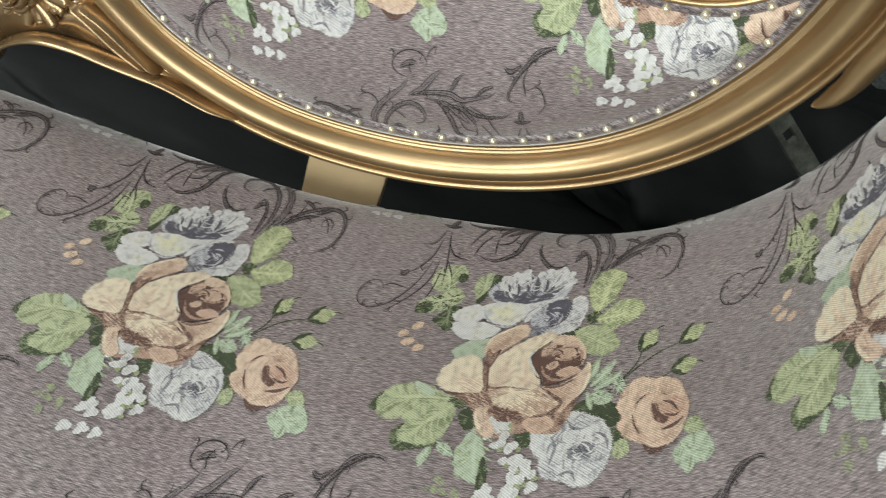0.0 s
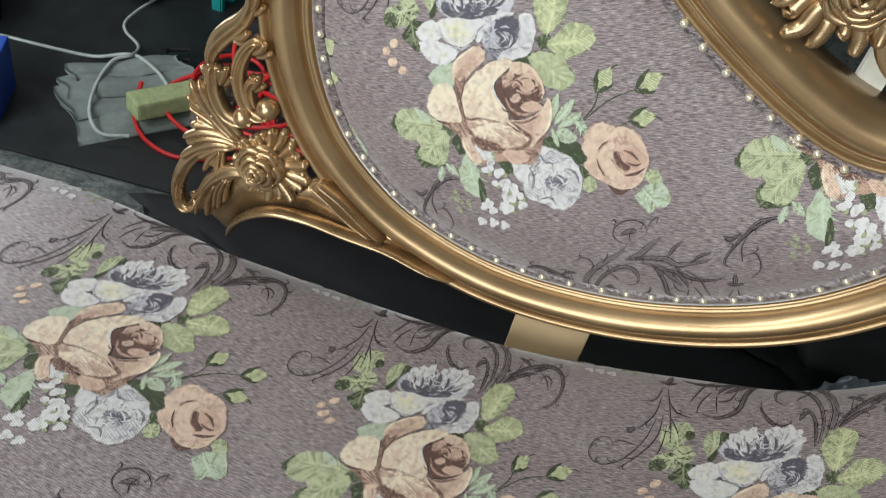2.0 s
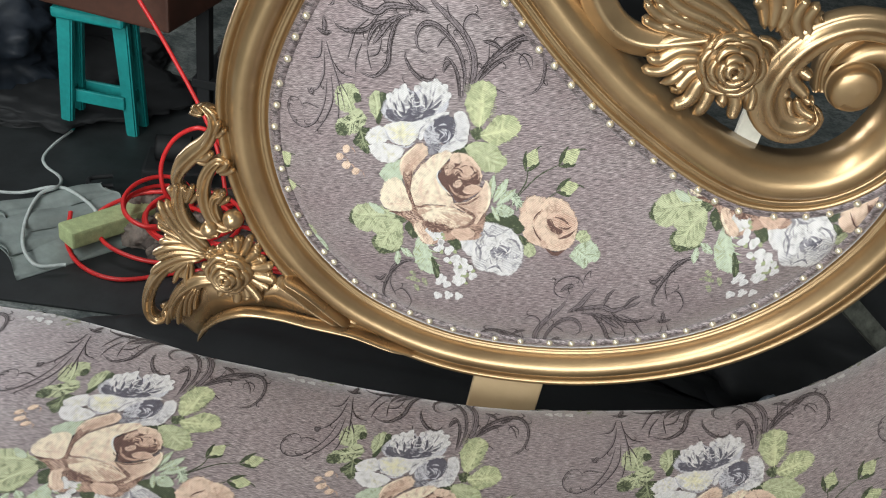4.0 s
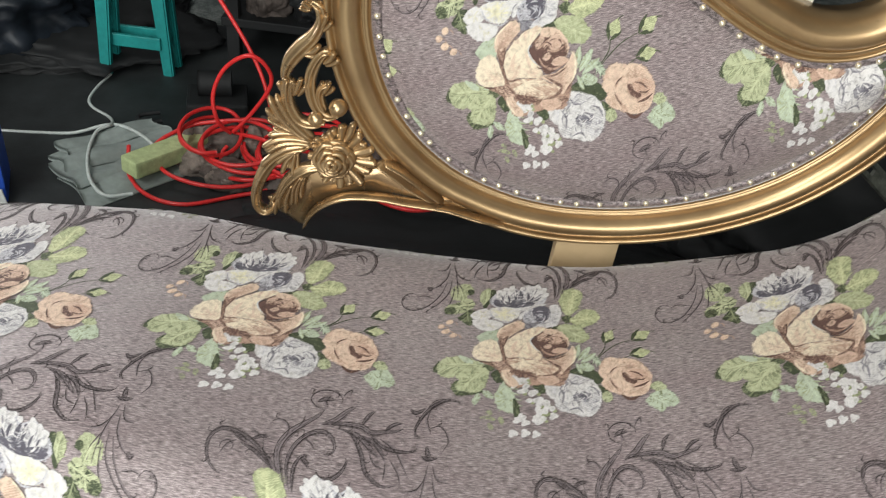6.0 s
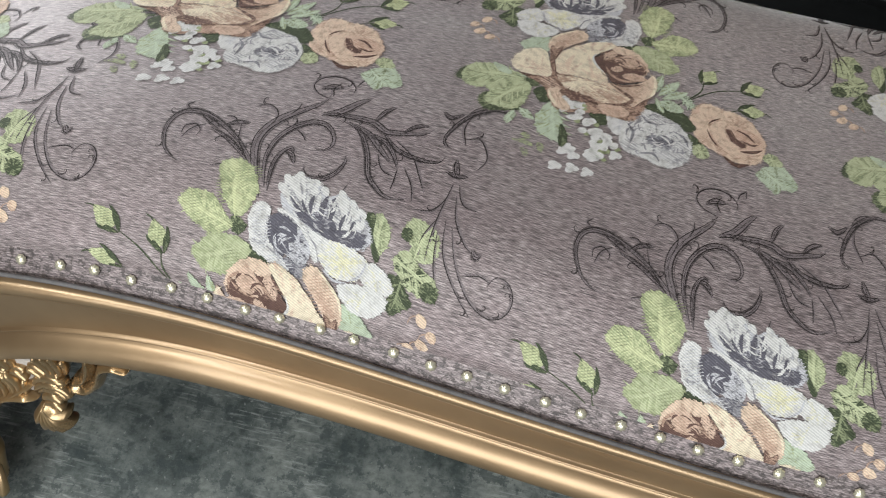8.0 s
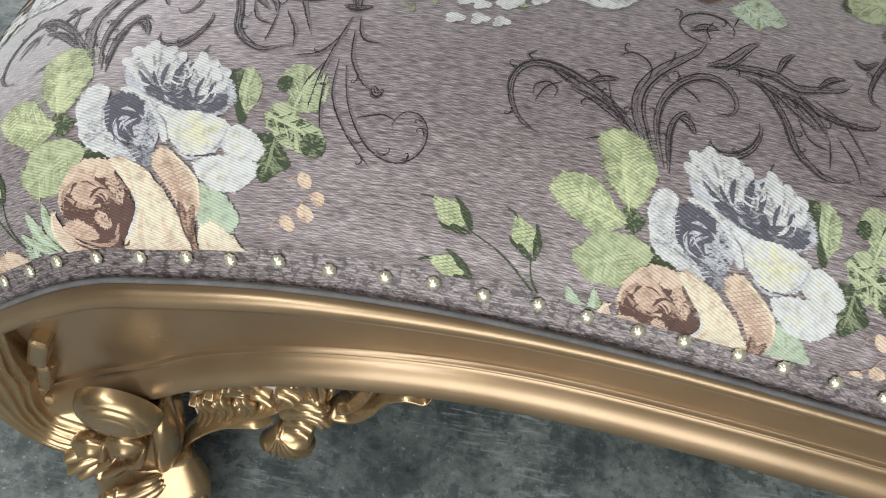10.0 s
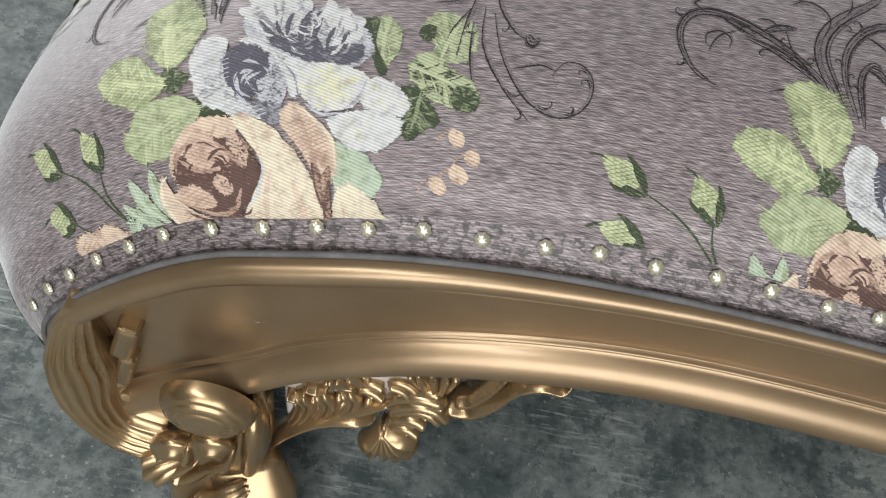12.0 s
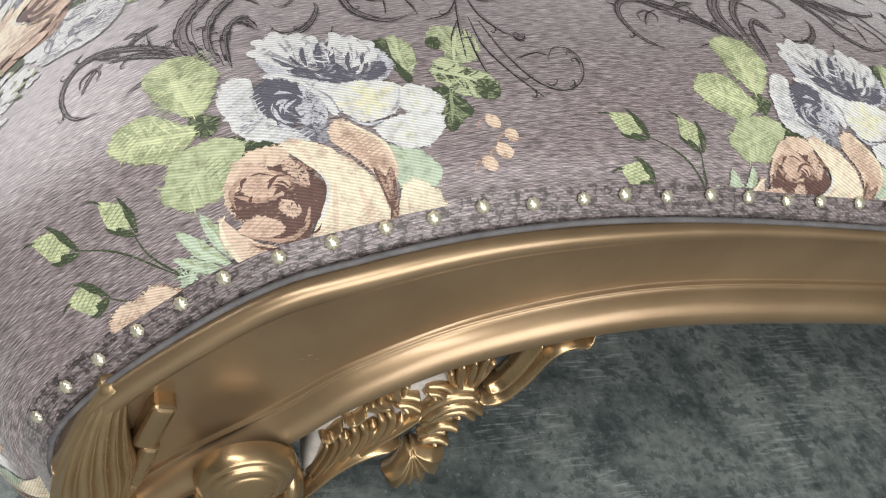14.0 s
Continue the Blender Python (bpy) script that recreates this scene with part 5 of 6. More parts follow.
def carved_rose(name, x, z, r, parent, plane=0.690, lift=0.0, turns=3.2):
    """A rose cut in relief: rolled petals winding inwards over a scalloped edge."""
    rings, seg, verts = 34, 72, []
    for i in range(rings):
        q = i / (rings - 1)
        for j in range(seg):
            a = 2 * math.pi * j / seg
            saw = (q * turns + a / (2 * math.pi)) % 1.0
            petal = 1 + 0.10 * q * abs(math.sin(2.5 * a + 0.7 * math.floor(q * turns)))
            hgt = r * (0.36 * (1 - q**2) + 0.30 * (saw**1.4) * (0.4 + 0.6 * math.sin(math.pi * min(1, q * 1.15))) - (0.25 if i == rings - 1 else 0))
            verts.append((x + r * q * petal * math.cos(a), plane - lift - hgt, z + r * q * petal * math.sin(a)))
    faces = grid_faces(rings, seg, False, True)
    ob = part(name, mesh_of(name, verts, faces, GOLD_CARVED), parent, "carved gold rose")
    for g, (count, q, up) in enumerate(((6, 0.92, 0.16), (5, 0.64, 0.40), (4, 0.40, 0.56), (2, 0.20, 0.62))):
        for k in range(count):
            a = 0.9 * g + 6.283 * k / count
            span = 0.62 * 6.283 / count
            pts = [(x + r * q * (1.02 - 0.10 * abs(e)) * math.cos(a + span * e), z + r * q * (1.02 - 0.10 * abs(e)) * math.sin(a + span * e), up * r + 0.05 * r * e) for e in (-1, -0.5, 0, 0.5, 1)]
            carve("rose_petal", pts, (0.10 * r, 0.26 * r, 0.30 * r, 0.26 * r, 0.10 * r), 0.16 * r, ob, ridges=0, plane=plane, lift=lift, n=26)
    return ob


def flat_sketch(h):
    """Sketch units to x and z on an upright plane, in perspective."""
    def place(x, y):
        p, q = x / 1000, y / 1000
        w = 1 + h[6] * p + h[7] * q
        return (h[0] * p + h[1] * q + h[2]) / w, (h[3] * p + h[4] * q + h[5]) / w
    return place


side = flat_sketch((0.51096, 0.21474, -0.73166, 0.25848, -0.90056, 0.76004, 0.14347, -0.39609))


def plate(name, pts, y0, y1, parent, label="", material=None):
    """A flat cut-out with rounded edges, from y0 at the back to y1 at the front."""
    p, _ = spline(pts, 90, True)
    c = p.mean(0)
    verts, n = [], len(p)
    for y, k in ((y0, 1.0), (y1 + 0.004, 1.0), (y1, 0.93)):
        verts += [(*(c + (q - c) * k),) for q in p]
        verts[-n:] = [(x, y, z) for x, z in verts[-n:]]
    faces = [tuple(j * n + i for j, i in ((k, i), (k, (i + 1) % n), (k + 1, (i + 1) % n), (k + 1, i))) for k in range(2) for i in range(n)]
    faces += [tuple(2 * n + i for i in range(n)), tuple(range(n))[::-1]]
    return part(name, mesh_of(name, verts, faces, material or GOLD_CARVED, True), parent, label)


crest = plate("side_carving", [side(*q) for q in ((292, 562), (310, 535), (345, 508), (400, 500), (470, 512), (520, 520), (600, 575), (660, 606), (600, 592), (520, 566), (450, 554), (400, 560), (368, 578), (348, 604), (318, 584))], 0.714, 0.700, chaise,
              "pierced gold acanthus carving with a rose")


def frill(pts, wd, th=0.011, lift=0.004, **k):
    k = {"ridges": 3, "n": 70, **k}
    return carve("acanthus_strand", [side(*q) for q in pts], wd, th, crest, lift=lift, **k)


def frond(pts, wd, flutes=4, lift=0.006, th=0.009, **k):
    return fluted("acanthus_leaf", [side(*q) for q in pts], wd, th, crest, flutes, lift=lift, **k)


# the tall plume with its rolled tip
frill([(318, 322), (316, 296), (330, 270), (352, 250), (374, 232), (388, 208), (388, 184), (376, 168), (358, 160)], (0.008, 0.015, 0.021, 0.022, 0.018, 0.013, 0.012, 0.007), (0.009, 0.013, 0.013, 0.011))
frond([(378, 222), (394, 210), (404, 190)], 0.014, 3), frond([(372, 176), (360, 168), (352, 158)], 0.014, 3), frond([(350, 262), (372, 262), (388, 250)], 0.016, 3)
# two hooked strands, each ending at a bead
frill([(414, 276), (398, 268), (378, 286), (366, 316), (368, 350), (382, 382), (404, 398), (424, 398)], (0.007, 0.014, 0.016, 0.015, 0.014, 0.012, 0.008), 0.012, ball=0.0)
frill([(426, 396), (416, 386), (424, 378)], (0.007, 0.010, 0.012), 0.010, ridges=0, ball=0.0125, lift=0.008)
frond([(392, 290), (408, 282), (418, 268)], 0.016, 3)
frill([(404, 332), (388, 340), (386, 362), (398, 386)], (0.006, 0.012, 0.012, 0.006), 0.010), frond([(390, 352), (400, 338), (408, 326)], 0.014, 3)
frill([(322, 306), (318, 334), (324, 366), (344, 396), (372, 408), (396, 404)], (0.012, 0.017, 0.017, 0.015, 0.012, 0.007), 0.012)
frond([(326, 348), (320, 326), (316, 302)], 0.018, 3), frond([(334, 346), (342, 326), (350, 310)], 0.016, 3)
frill([(398, 404), (386, 400), (380, 394)], (0.007, 0.010, 0.012), 0.010, ridges=0, ball=0.0115, lift=0.008)
# broad leaves to the side
frond([(370, 442), (338, 414), (312, 382), (296, 350), (286, 328)], 0.027, 4, 0.006, 0.010), frond([(352, 428), (318, 408), (290, 388), (280, 378)], 0.017, 3), frond([(330, 402), (300, 384), (282, 366), (276, 360)], 0.015, 3)
frond([(372, 444), (336, 434), (300, 432), (268, 442)], 0.024, 4, 0.007), frond([(360, 446), (320, 446), (288, 456), (266, 470)], 0.020, 3, 0.008)
# the large C scroll
frill([(366, 450), (326, 452), (292, 464), (268, 490), (256, 522), (258, 548), (274, 562), (292, 556), (290, 540), (278, 536)], (0.008, 0.014, 0.018, 0.018, 0.016, 0.013, 0.010, 0.006), 0.012, 0.003)
frond([(340, 452), (318, 470), (308, 492)], 0.014, 3), frond([(336, 456), (330, 480), (332, 498)], 0.012, 3)
# leaf that rolls over the bracket
frill([(392, 490), (356, 492), (326, 508), (308, 532), (304, 562)], (0.010, 0.020, 0.022, 0.018, 0.008), 0.012, 0.006)
frond([(350, 500), (336, 524), (334, 556)], 0.016, 4, 0.010), frond([(330, 512), (318, 540), (318, 566)], 0.014, 3, 0.010), frond([(312, 524), (298, 546), (296, 566)], 0.013, 3, 0.008)
# arch moulding and the two leaves that run out along it
frill([(350, 603), (366, 577), (396, 560), (442, 554), (502, 564), (562, 583), (640, 606), (700, 632), (760, 656)], (0.007, 0.009, 0.009, 0.008, 0.006), (0.010, 0.010), 0.010, ridges=0)
frill([(500, 500), (532, 526), (572, 560), (620, 592)], (0.014, 0.015, 0.010, 0.004), 0.012, 0.006, ridges=2), frill([(514, 498), (556, 528), (600, 566), (636, 596)], (0.010, 0.011, 0.008, 0.004), 0.012, 0.006, ridges=1)
# the rose among small leaves
rx, rz = side(415, 474)
for x, y, w in ((360, 462, 0.024), (366, 492, 0.022), (392, 520, 0.020), (426, 536, 0.024), (472, 536, 0.026), (502, 500, 0.026), (496, 470, 0.022), (470, 438, 0.022), (456, 412, 0.020), (430, 412, 0.020), (404, 420, 0.020), (376, 430, 0.022)):
    mx, my = 415 + 0.62 * (x - 415), 474 + 0.62 * (y - 474)
    frond([(415 + 0.35 * (x - 415), 474 + 0.35 * (y - 474)), (mx + 3, my + 4), (x, y)], w, 3, 0.006, 0.010, n=22)
carved_rose("carved_rose", rx, rz, 0.027, crest, 0.684, turns=2.7)

# carving beside the top scroll
crest2 = carve("top_carving", [orn_r(*q) for q in ((800, 60), (700, 18), (600, 12), (500, 52), (425, 125), (392, 200), (412, 268), (470, 288), (528, 262), (520, 224))],
               (0.026, 0.030, 0.032, 0.034, 0.038, 0.040, 0.034, 0.016), 0.018, chaise, lift=0.006, label="gold carved scroll with rose and leaves")
for pts, wd, fl in (([(250, 100), (160, 92), (95, 122), (36, 112)], 0.034, 4), ([(250, 140), (205, 168), (172, 214), (122, 232)], 0.030, 3), ([(285, 165), (304, 214), (292, 262)], 0.026, 3),
                    ([(330, 60), (240, 10), (150, -30), (90, -90)], 0.040, 5), ([(200, -20), (120, -10), (60, -60)], 0.030, 4), ([(400, 30), (420, -40), (400, -110)], 0.036, 4), ([(340, 150), (352, 196), (340, 236)], 0.022, 3),
                    ([(470, 200), (485, 232), (520, 250)], 0.022, 3), ([(450, 100), (455, 150), (500, 195)], 0.024, 3), ([(500, 60), (470, 0), (500, -60)], 0.032, 4), ([(350, 60), (380, 90), (372, 130)], 0.022, 3)):
    fluted("acanthus_leaf", [orn_r(*q) for q in pts], wd, 0.011, crest2, fl, lift=0.010)
carve("acanthus_stem", [orn_r(*q) for q in ((300, 40), (180, 60), (60, 70), (-20, 40), (-70, -30), (-90, -120))], (0.020, 0.026, 0.030, 0.034, 0.034, 0.030), 0.014, crest2, ridges=2, lift=0.002)
carved_rose("carved_rose", *orn_r(288, 108), 0.031, crest2, 0.680, turns=2.7)
def volute(name, x, z, r, parent, plane):
    """The rolled end of a scroll: a flat disc with a step that winds into it."""
    rings, seg, verts = 26, 72, []
    for i in range(rings):
        q = i / (rings - 1)
        for j in range(seg):
            a = 2 * math.pi * j / seg
            edge = 0.60 + 0.36 * ((a / (2 * math.pi) + 0.32) % 1.0)
            h = 0.012 * math.sqrt(max(0.0, 1 - q**5)) + 0.007 * float(smoothstep(0.05, -0.05, q - edge)) + 0.002 * (1 - q)
            verts.append((x + r * q * math.cos(a), plane - h, z + r * q * math.sin(a)))
    o = len(verts)
    verts += [(vx, plane + 0.022, vz) for vx, _, vz in verts[-seg:]]
    faces = grid_faces(rings, seg, False, True) + [(o - seg + j, o - seg + (j + 1) % seg, o + (j + 1) % seg, o + j) for j in range(seg)]
    return part(name, mesh_of(name, verts, faces, GOLD), parent)


carve("scroll_stem", [orn_r(*q) for q in ((585, 215), (600, 160), (635, 140), (651, 166))], (0.010, 0.020, 0.026, 0.020), 0.014, crest2, ridges=0, lift=0.002)
volute("scroll_volute", *orn_r(622, 166), 0.026, crest2, 0.690)
for x, y, r in ((880, 75, 0.020), (930, 130, 0.014), (840, 30, 0.013)):
    carved_rose("carved_flower", *orn_r(x, y), r, crest2, 0.682, turns=1.4)
for pts, wd in (([(810, 150), (830, 220), (880, 270)], (0.012, 0.026, 0.008)), ([(870, 150), (880, 200), (890, 280)], (0.012, 0.024, 0.006)), ([(940, 170), (920, 240), (900, 310)], (0.012, 0.026, 0.008)),
                ([(800, 210), (850, 280), (870, 330)], (0.01, 0.02, 0.006)), ([(960, 200), (960, 270), (930, 330)], (0.01, 0.02, 0.006))):
    fluted("acanthus_leaf", [orn_r(*q) for q in pts], 1.3 * max(wd), 0.012, crest2, 4, lift=0.012)
post_line = [(0.2675, 0.680, 0.004), (0.275, 0.692, 0.006), (0.282, 0.712, 0.008), (0.286, 0.740, 0.008), (0.292, 0.780, 0.008), (0.300, 0.840, 0.006), (0.306, 0.92, 0.004), (0.308, 1.04, 0.004)]
carve("post_moulding", post_line, (0.010, 0.023, 0.023, 0.023, 0.026, 0.032, 0.038, 0.040), (0.010, 0.014, 0.015, 0.016), chaise, GOLD, ridges=0, plane=0.695, n=90, label="gold post moulding with a cut lower end")

# ---- front leg and apron carving ----
FP = 0.142
foot = flat_sketch((0.07989, 0.70006, -1.14744, 0.11448, -0.58133, 0.49273, 0.10786, -0.65472))
rail_face = flat_sketch((0.09121, 0.7026, -1.15602, 0.11671, -0.58802, 0.4792, 0.10786, -0.65472))
leg = carve("front_leg", [(-1.060, 0.140, -0.02), (-1.056, 0.110, -0.004), (-1.052, 0.070, 0.012), (-1.050, 0.030, 0.026), (-1.048, 0.004, 0.030)], (0.066, 0.070, 0.056, 0.066, 0.056),
            (0.016, 0.016, 0.014, 0.016, 0.012), chaise, GOLD_CARVED, ridges=0, plane=FP, label="carved gold scroll leg")


def roll(pts, wd, th=0.009, name="leg_leaf", **k):
    """A carved strand on the leg: sketch units and how far it stands out."""
    k = {"ridges": 1, "plane": FP, "n": 60, **k}
    return carve(name, [(*foot(q[0], q[1]), q[2] if len(q) > 2 else 0.0) for q in pts], wd, th, leg, **k)


def shell(name, outer, inner, ridges, parent):
    """A broad leaf between two edges, gouged into bands with crisp ridges, that wraps the end of the rail."""
    n, m = 70, 61
    a, _ = spline([rail_face(*q) for q in outer], n)
    b, _ = spline([rail_face(*q) for q in inner], n)
    verts = []
    for i in range(n):
        s = i / (n - 1)
        for j in range(m):
            v = j / (m - 1)
            q = a[i] * (1 - v) + b[i] * v
            w = v + 0.05 * math.sin(3.1 * s + 5 * v)
            gouge = abs(math.sin(math.pi * ridges * w))
            rise = 0.016 * math.sin(math.pi * min(1, 0.10 + 0.86 * v)) ** 0.7 + 0.004 * (1 - gouge) ** 1.5 * min(1, 4 * s) - 0.002 * v
            verts.append((q[0], 0.148 - rise * min(1, 0.2 + 2.6 * s) - 0.006 * s * s, q[1]))
    faces = [f[::-1] for f in grid_faces(n, m)]
    o = len(verts)
    verts += [(x, 0.166, z) for x, y, z in verts]
    faces += [tuple(o + k for k in f) for f in grid_faces(n, m)]
    rim = [i * m for i in range(n)] + [(n - 1) * m + j for j in range(1, m)] + [i * m + m - 1 for i in range(n - 2, -1, -1)] + [j for j in range(m - 2, 0, -1)]
    faces += [(p, q, o + q, o + p) for p, q in zip(rim, rim[1:] + rim[:1])]
    return part(name, mesh_of(name, verts, faces, GOLD_CARVED), parent)


# the acanthus leaf that leaves the top bead and wraps the end of the rail
shell("leg_leaf", ((170, 602), (138, 644), (124, 694), (138, 748), (188, 798), (256, 834), (336, 854)), ((216, 604), (220, 642), (236, 682), (252, 714), (250, 752), (274, 784), (342, 804)), 6.5, leg)
# the stepped column in the crook of the rail
for (x0, y0), (x1, y1), wd, out in (((282, 650), (258, 698), 0.0155, 0.000), ((272, 700), (254, 746), 0.0125, 0.000), ((256, 740), (228, 764), 0.012, 0.001), ((266, 764), (230, 794), 0.014, 0.002)):
    (xa, za), (xb, zb) = rail_face(x0, y0), rail_face(x1, y1)
    part("leg_knob", block("leg_knob", GOLD_CARVED, (wd, 0.020, math.hypot(xb - xa, zb - za)), (0.5 * (xa + xb), 0.155 - out, 0.5 * (za + zb)), (0, math.degrees(math.atan2(xa - xb, za - zb)), 0), 0.0058, 4), leg)


def drum(name, x, y, rx, rz, parent):
    """The end of the bead rolled into a smooth drum."""
    rings, seg, verts = 30, 56, []
    cx, cz = foot(x, y)
    for i in range(rings):
        q = i / (rings - 1)
        for j in range(seg):
            a = 2 * math.pi * j / seg
            verts.append((cx + rx * q * math.cos(a), FP - 0.006 - (0.019 * math.sqrt(max(0.0, 1 - q**3.6)) - 0.0014 * math.exp(-(((q - 0.55) / 0.035) ** 2)) - 0.0014 * math.exp(-(((q - 0.78) / 0.03) ** 2))), cz + rz * q * math.sin(a)))
    return part(name, mesh_of(name, verts, grid_faces(rings, seg, False, True), GOLD_CARVED), parent)


drum("leg_volute", 418, 786, 0.033, 0.031, leg)
roll([(486, 796, -0.012), (500, 818, 0.006), (498, 850, 0.012), (484, 880, 0.014)], (0.010, 0.018, 0.020, 0.014), 0.012, ridges=0)
for x, y, r in ((348, 836, 0.020), (420, 834, 0.021)):
    roll([(x - 26, y + 14, 0.016), (x - 8, y - 10, 0.022), (x + 22, y - 10, 0.022), (x + 30, y + 16, 0.016)], (0.006, 0.9 * r, r, 0.007), 0.010, ridges=2, n=36)
for x0, y0, x1, y1, x2, y2 in ((300, 856, 350, 864, 400, 852), (318, 868, 376, 874, 440, 856), (402, 866, 450, 852, 470, 828), (372, 852, 384, 836, 388, 818)):
    roll([(x0, y0, 0.020), (x1, y1, 0.026), (x2, y2, 0.020)], (0.004, 0.009, 0.004), 0.006, ridges=0, n=26)
# the foot: a bulb wrapped in fluted shells
carve("foot_bulb", [(-1.050, 0.082, 0.004), (-1.046, 0.052, 0.022), (-1.042, 0.026, 0.034), (-1.040, 0.002, 0.030)], (0.066, 0.096, 0.098, 0.068), (0.014, 0.022, 0.022, 0.014), leg, ridges=0, plane=FP)
for k, (x0, z0, x1, z1, x2, z2, wd) in enumerate(((-1.030, 0.070, -1.050, 0.058, -1.082, 0.056, 0.036), (-1.028, 0.062, -1.046, 0.040, -1.076, 0.030, 0.038), (-1.022, 0.058, -1.034, 0.032, -1.050, 0.012, 0.038), (-1.012, 0.060, -1.014, 0.036, -1.018, 0.014, 0.036))):
    fluted("foot_leaf", [(x0, z0, 0.030), (x1, z1, 0.044), (x2, z2, 0.046)], wd, 0.009, leg, 5, plane=FP, n=26)
fluted("foot_leaf", [(-1.074, 0.078, 0.014), (-1.092, 0.072, 0.026), (-1.106, 0.060, 0.030)], 0.030, 0.010, leg, 4, plane=FP, n=24)

AP = FP + 0.012


def under(x, y):
    return rail_face(x, y + 8)


apron = plate("apron_carving", [under(*q) for q in ((566, 722), (640, 708), (720, 702), (800, 702), (870, 706), (900, 716), (850, 760), (800, 786), (752, 798), (700, 800), (640, 792), (590, 806), (556, 826), (548, 790))], AP + 0.020, AP - 0.002, chaise,
              "half primed acanthus carving under the rail", PRIMER)


def spray(pts, wd, flutes=3, th=0.009, lift=0.004, **k):
    return fluted("acanthus_leaf", [under(*q) for q in pts], wd, th, apron, flutes, plane=AP, lift=lift, **k)


def strap(pts, wd, th=0.009, **k):
    k = {"ridges": 1, "plane": AP, "n": 60, "lift": 0.003, **k}
    return carve("acanthus_strand", [(*under(q[0], q[1]), q[2] if len(q) > 2 else k["lift"]) for q in pts], wd, th, apron, **k)


strap([(512, 846), (556, 822), (616, 802), (676, 800), (716, 808)], (0.010, 0.014, 0.012, 0.008, 0.004), 0.010)
strap([(622, 802), (666, 792), (712, 782), (752, 770)], (0.006, 0.009, 0.008, 0.004), 0.008)
for x, wd in ((6, 0.014), (44, 0.017), (92, 0.017)):
    spray([(552 + x, 818 - 0.10 * x), (580 + x, 796 - 0.1 * x), (590 + x, 772 - 0.08 * x), (572 + x, 748 - 0.05 * x)], wd, 4)
strap([(560, 756), (580, 762), (598, 748)], (0.004, 0.009, 0.004), 0.008), strap([(598, 742), (620, 750), (640, 742)], (0.004, 0.009, 0.004), 0.008)
spray([(690, 748), (668, 742), (648, 724)], 0.016, 4), spray([(700, 744), (690, 728), (684, 710)], 0.014, 3)
spray([(692, 748), (716, 752), (742, 762)], 0.012, 3), spray([(748, 744), (776, 752), (796, 766)], 0.011, 3)
spray([(748, 780), (786, 772), (826, 776), (858, 794)], 0.020, 4, 0.011, 0.008), spray([(750, 794), (786, 792), (816, 800)], 0.016, 3, 0.010, 0.008), spray([(744, 806), (776, 808), (800, 816)], 0.013, 3, 0.010, 0.008), spray([(790, 764), (824, 764), (852, 772)], 0.014, 3, 0.010, 0.006)
for x, y in ((692, 838), (704, 852), (730, 856), (756, 858), (782, 852), (794, 832)):
    strap([(732, 812, 0.006), (0.5 * (732 + x), 0.5 * (812 + y), 0.012), (x, y, 0.008)], (0.005, 0.012, 0.014), 0.009, lift=0.0, n=26)
for x0, x1, x2 in ((820, 814, 812), (832, 836, 836), (844, 854, 862)):
    spray([(x0, 762), (x1, 738), (x2, 710)], 0.012, 3)
strap([(846, 776), (896, 786), (946, 770), (990, 744), (1034, 738), (1072, 746), (1094, 738)], (0.006, 0.013, 0.013, 0.009, 0.008, 0.006, 0.003), 0.010), strap([(866, 770), (904, 768), (944, 746), (978, 716)], (0.005, 0.011, 0.012, 0.008), 0.009, ridges=2)

# bare wood block that joins the back frame to the seat
part("joining_block", block("joining_block", RAW, (0.088, 0.03, 0.16), (-0.118, 0.722, 0.335), (0, 1.5, 0), 0.002), chaise, "bare pale wood joining block")
part("pale_batten", block("pale_batten", WHITE_WOOD, (0.026, 0.012, 0.15), (0.070, 0.735, 0.785), (0, 2, 0), 0.002), chaise, "pale wooden batten behind the carving")
part("seat_base", block("seat_base", BLACK, (1.25, 0.46, 0.10), (-0.42, 0.42, 0.30), bevel=0.02), chaise, "dark seat base board under the cushion")
for x, y in ((0.30, 0.18), (0.30, 0.62), (-1.02, 0.62)):
    carve("leg", [(x, 0.32, 0.0), (x + 0.01, 0.2, 0.0), (x - 0.01, 0.1, 0.0), (x, 0.0, 0.0)], (0.08, 0.07, 0.045, 0.05), 0.025, chaise, GOLD, ridges=1, plane=y)

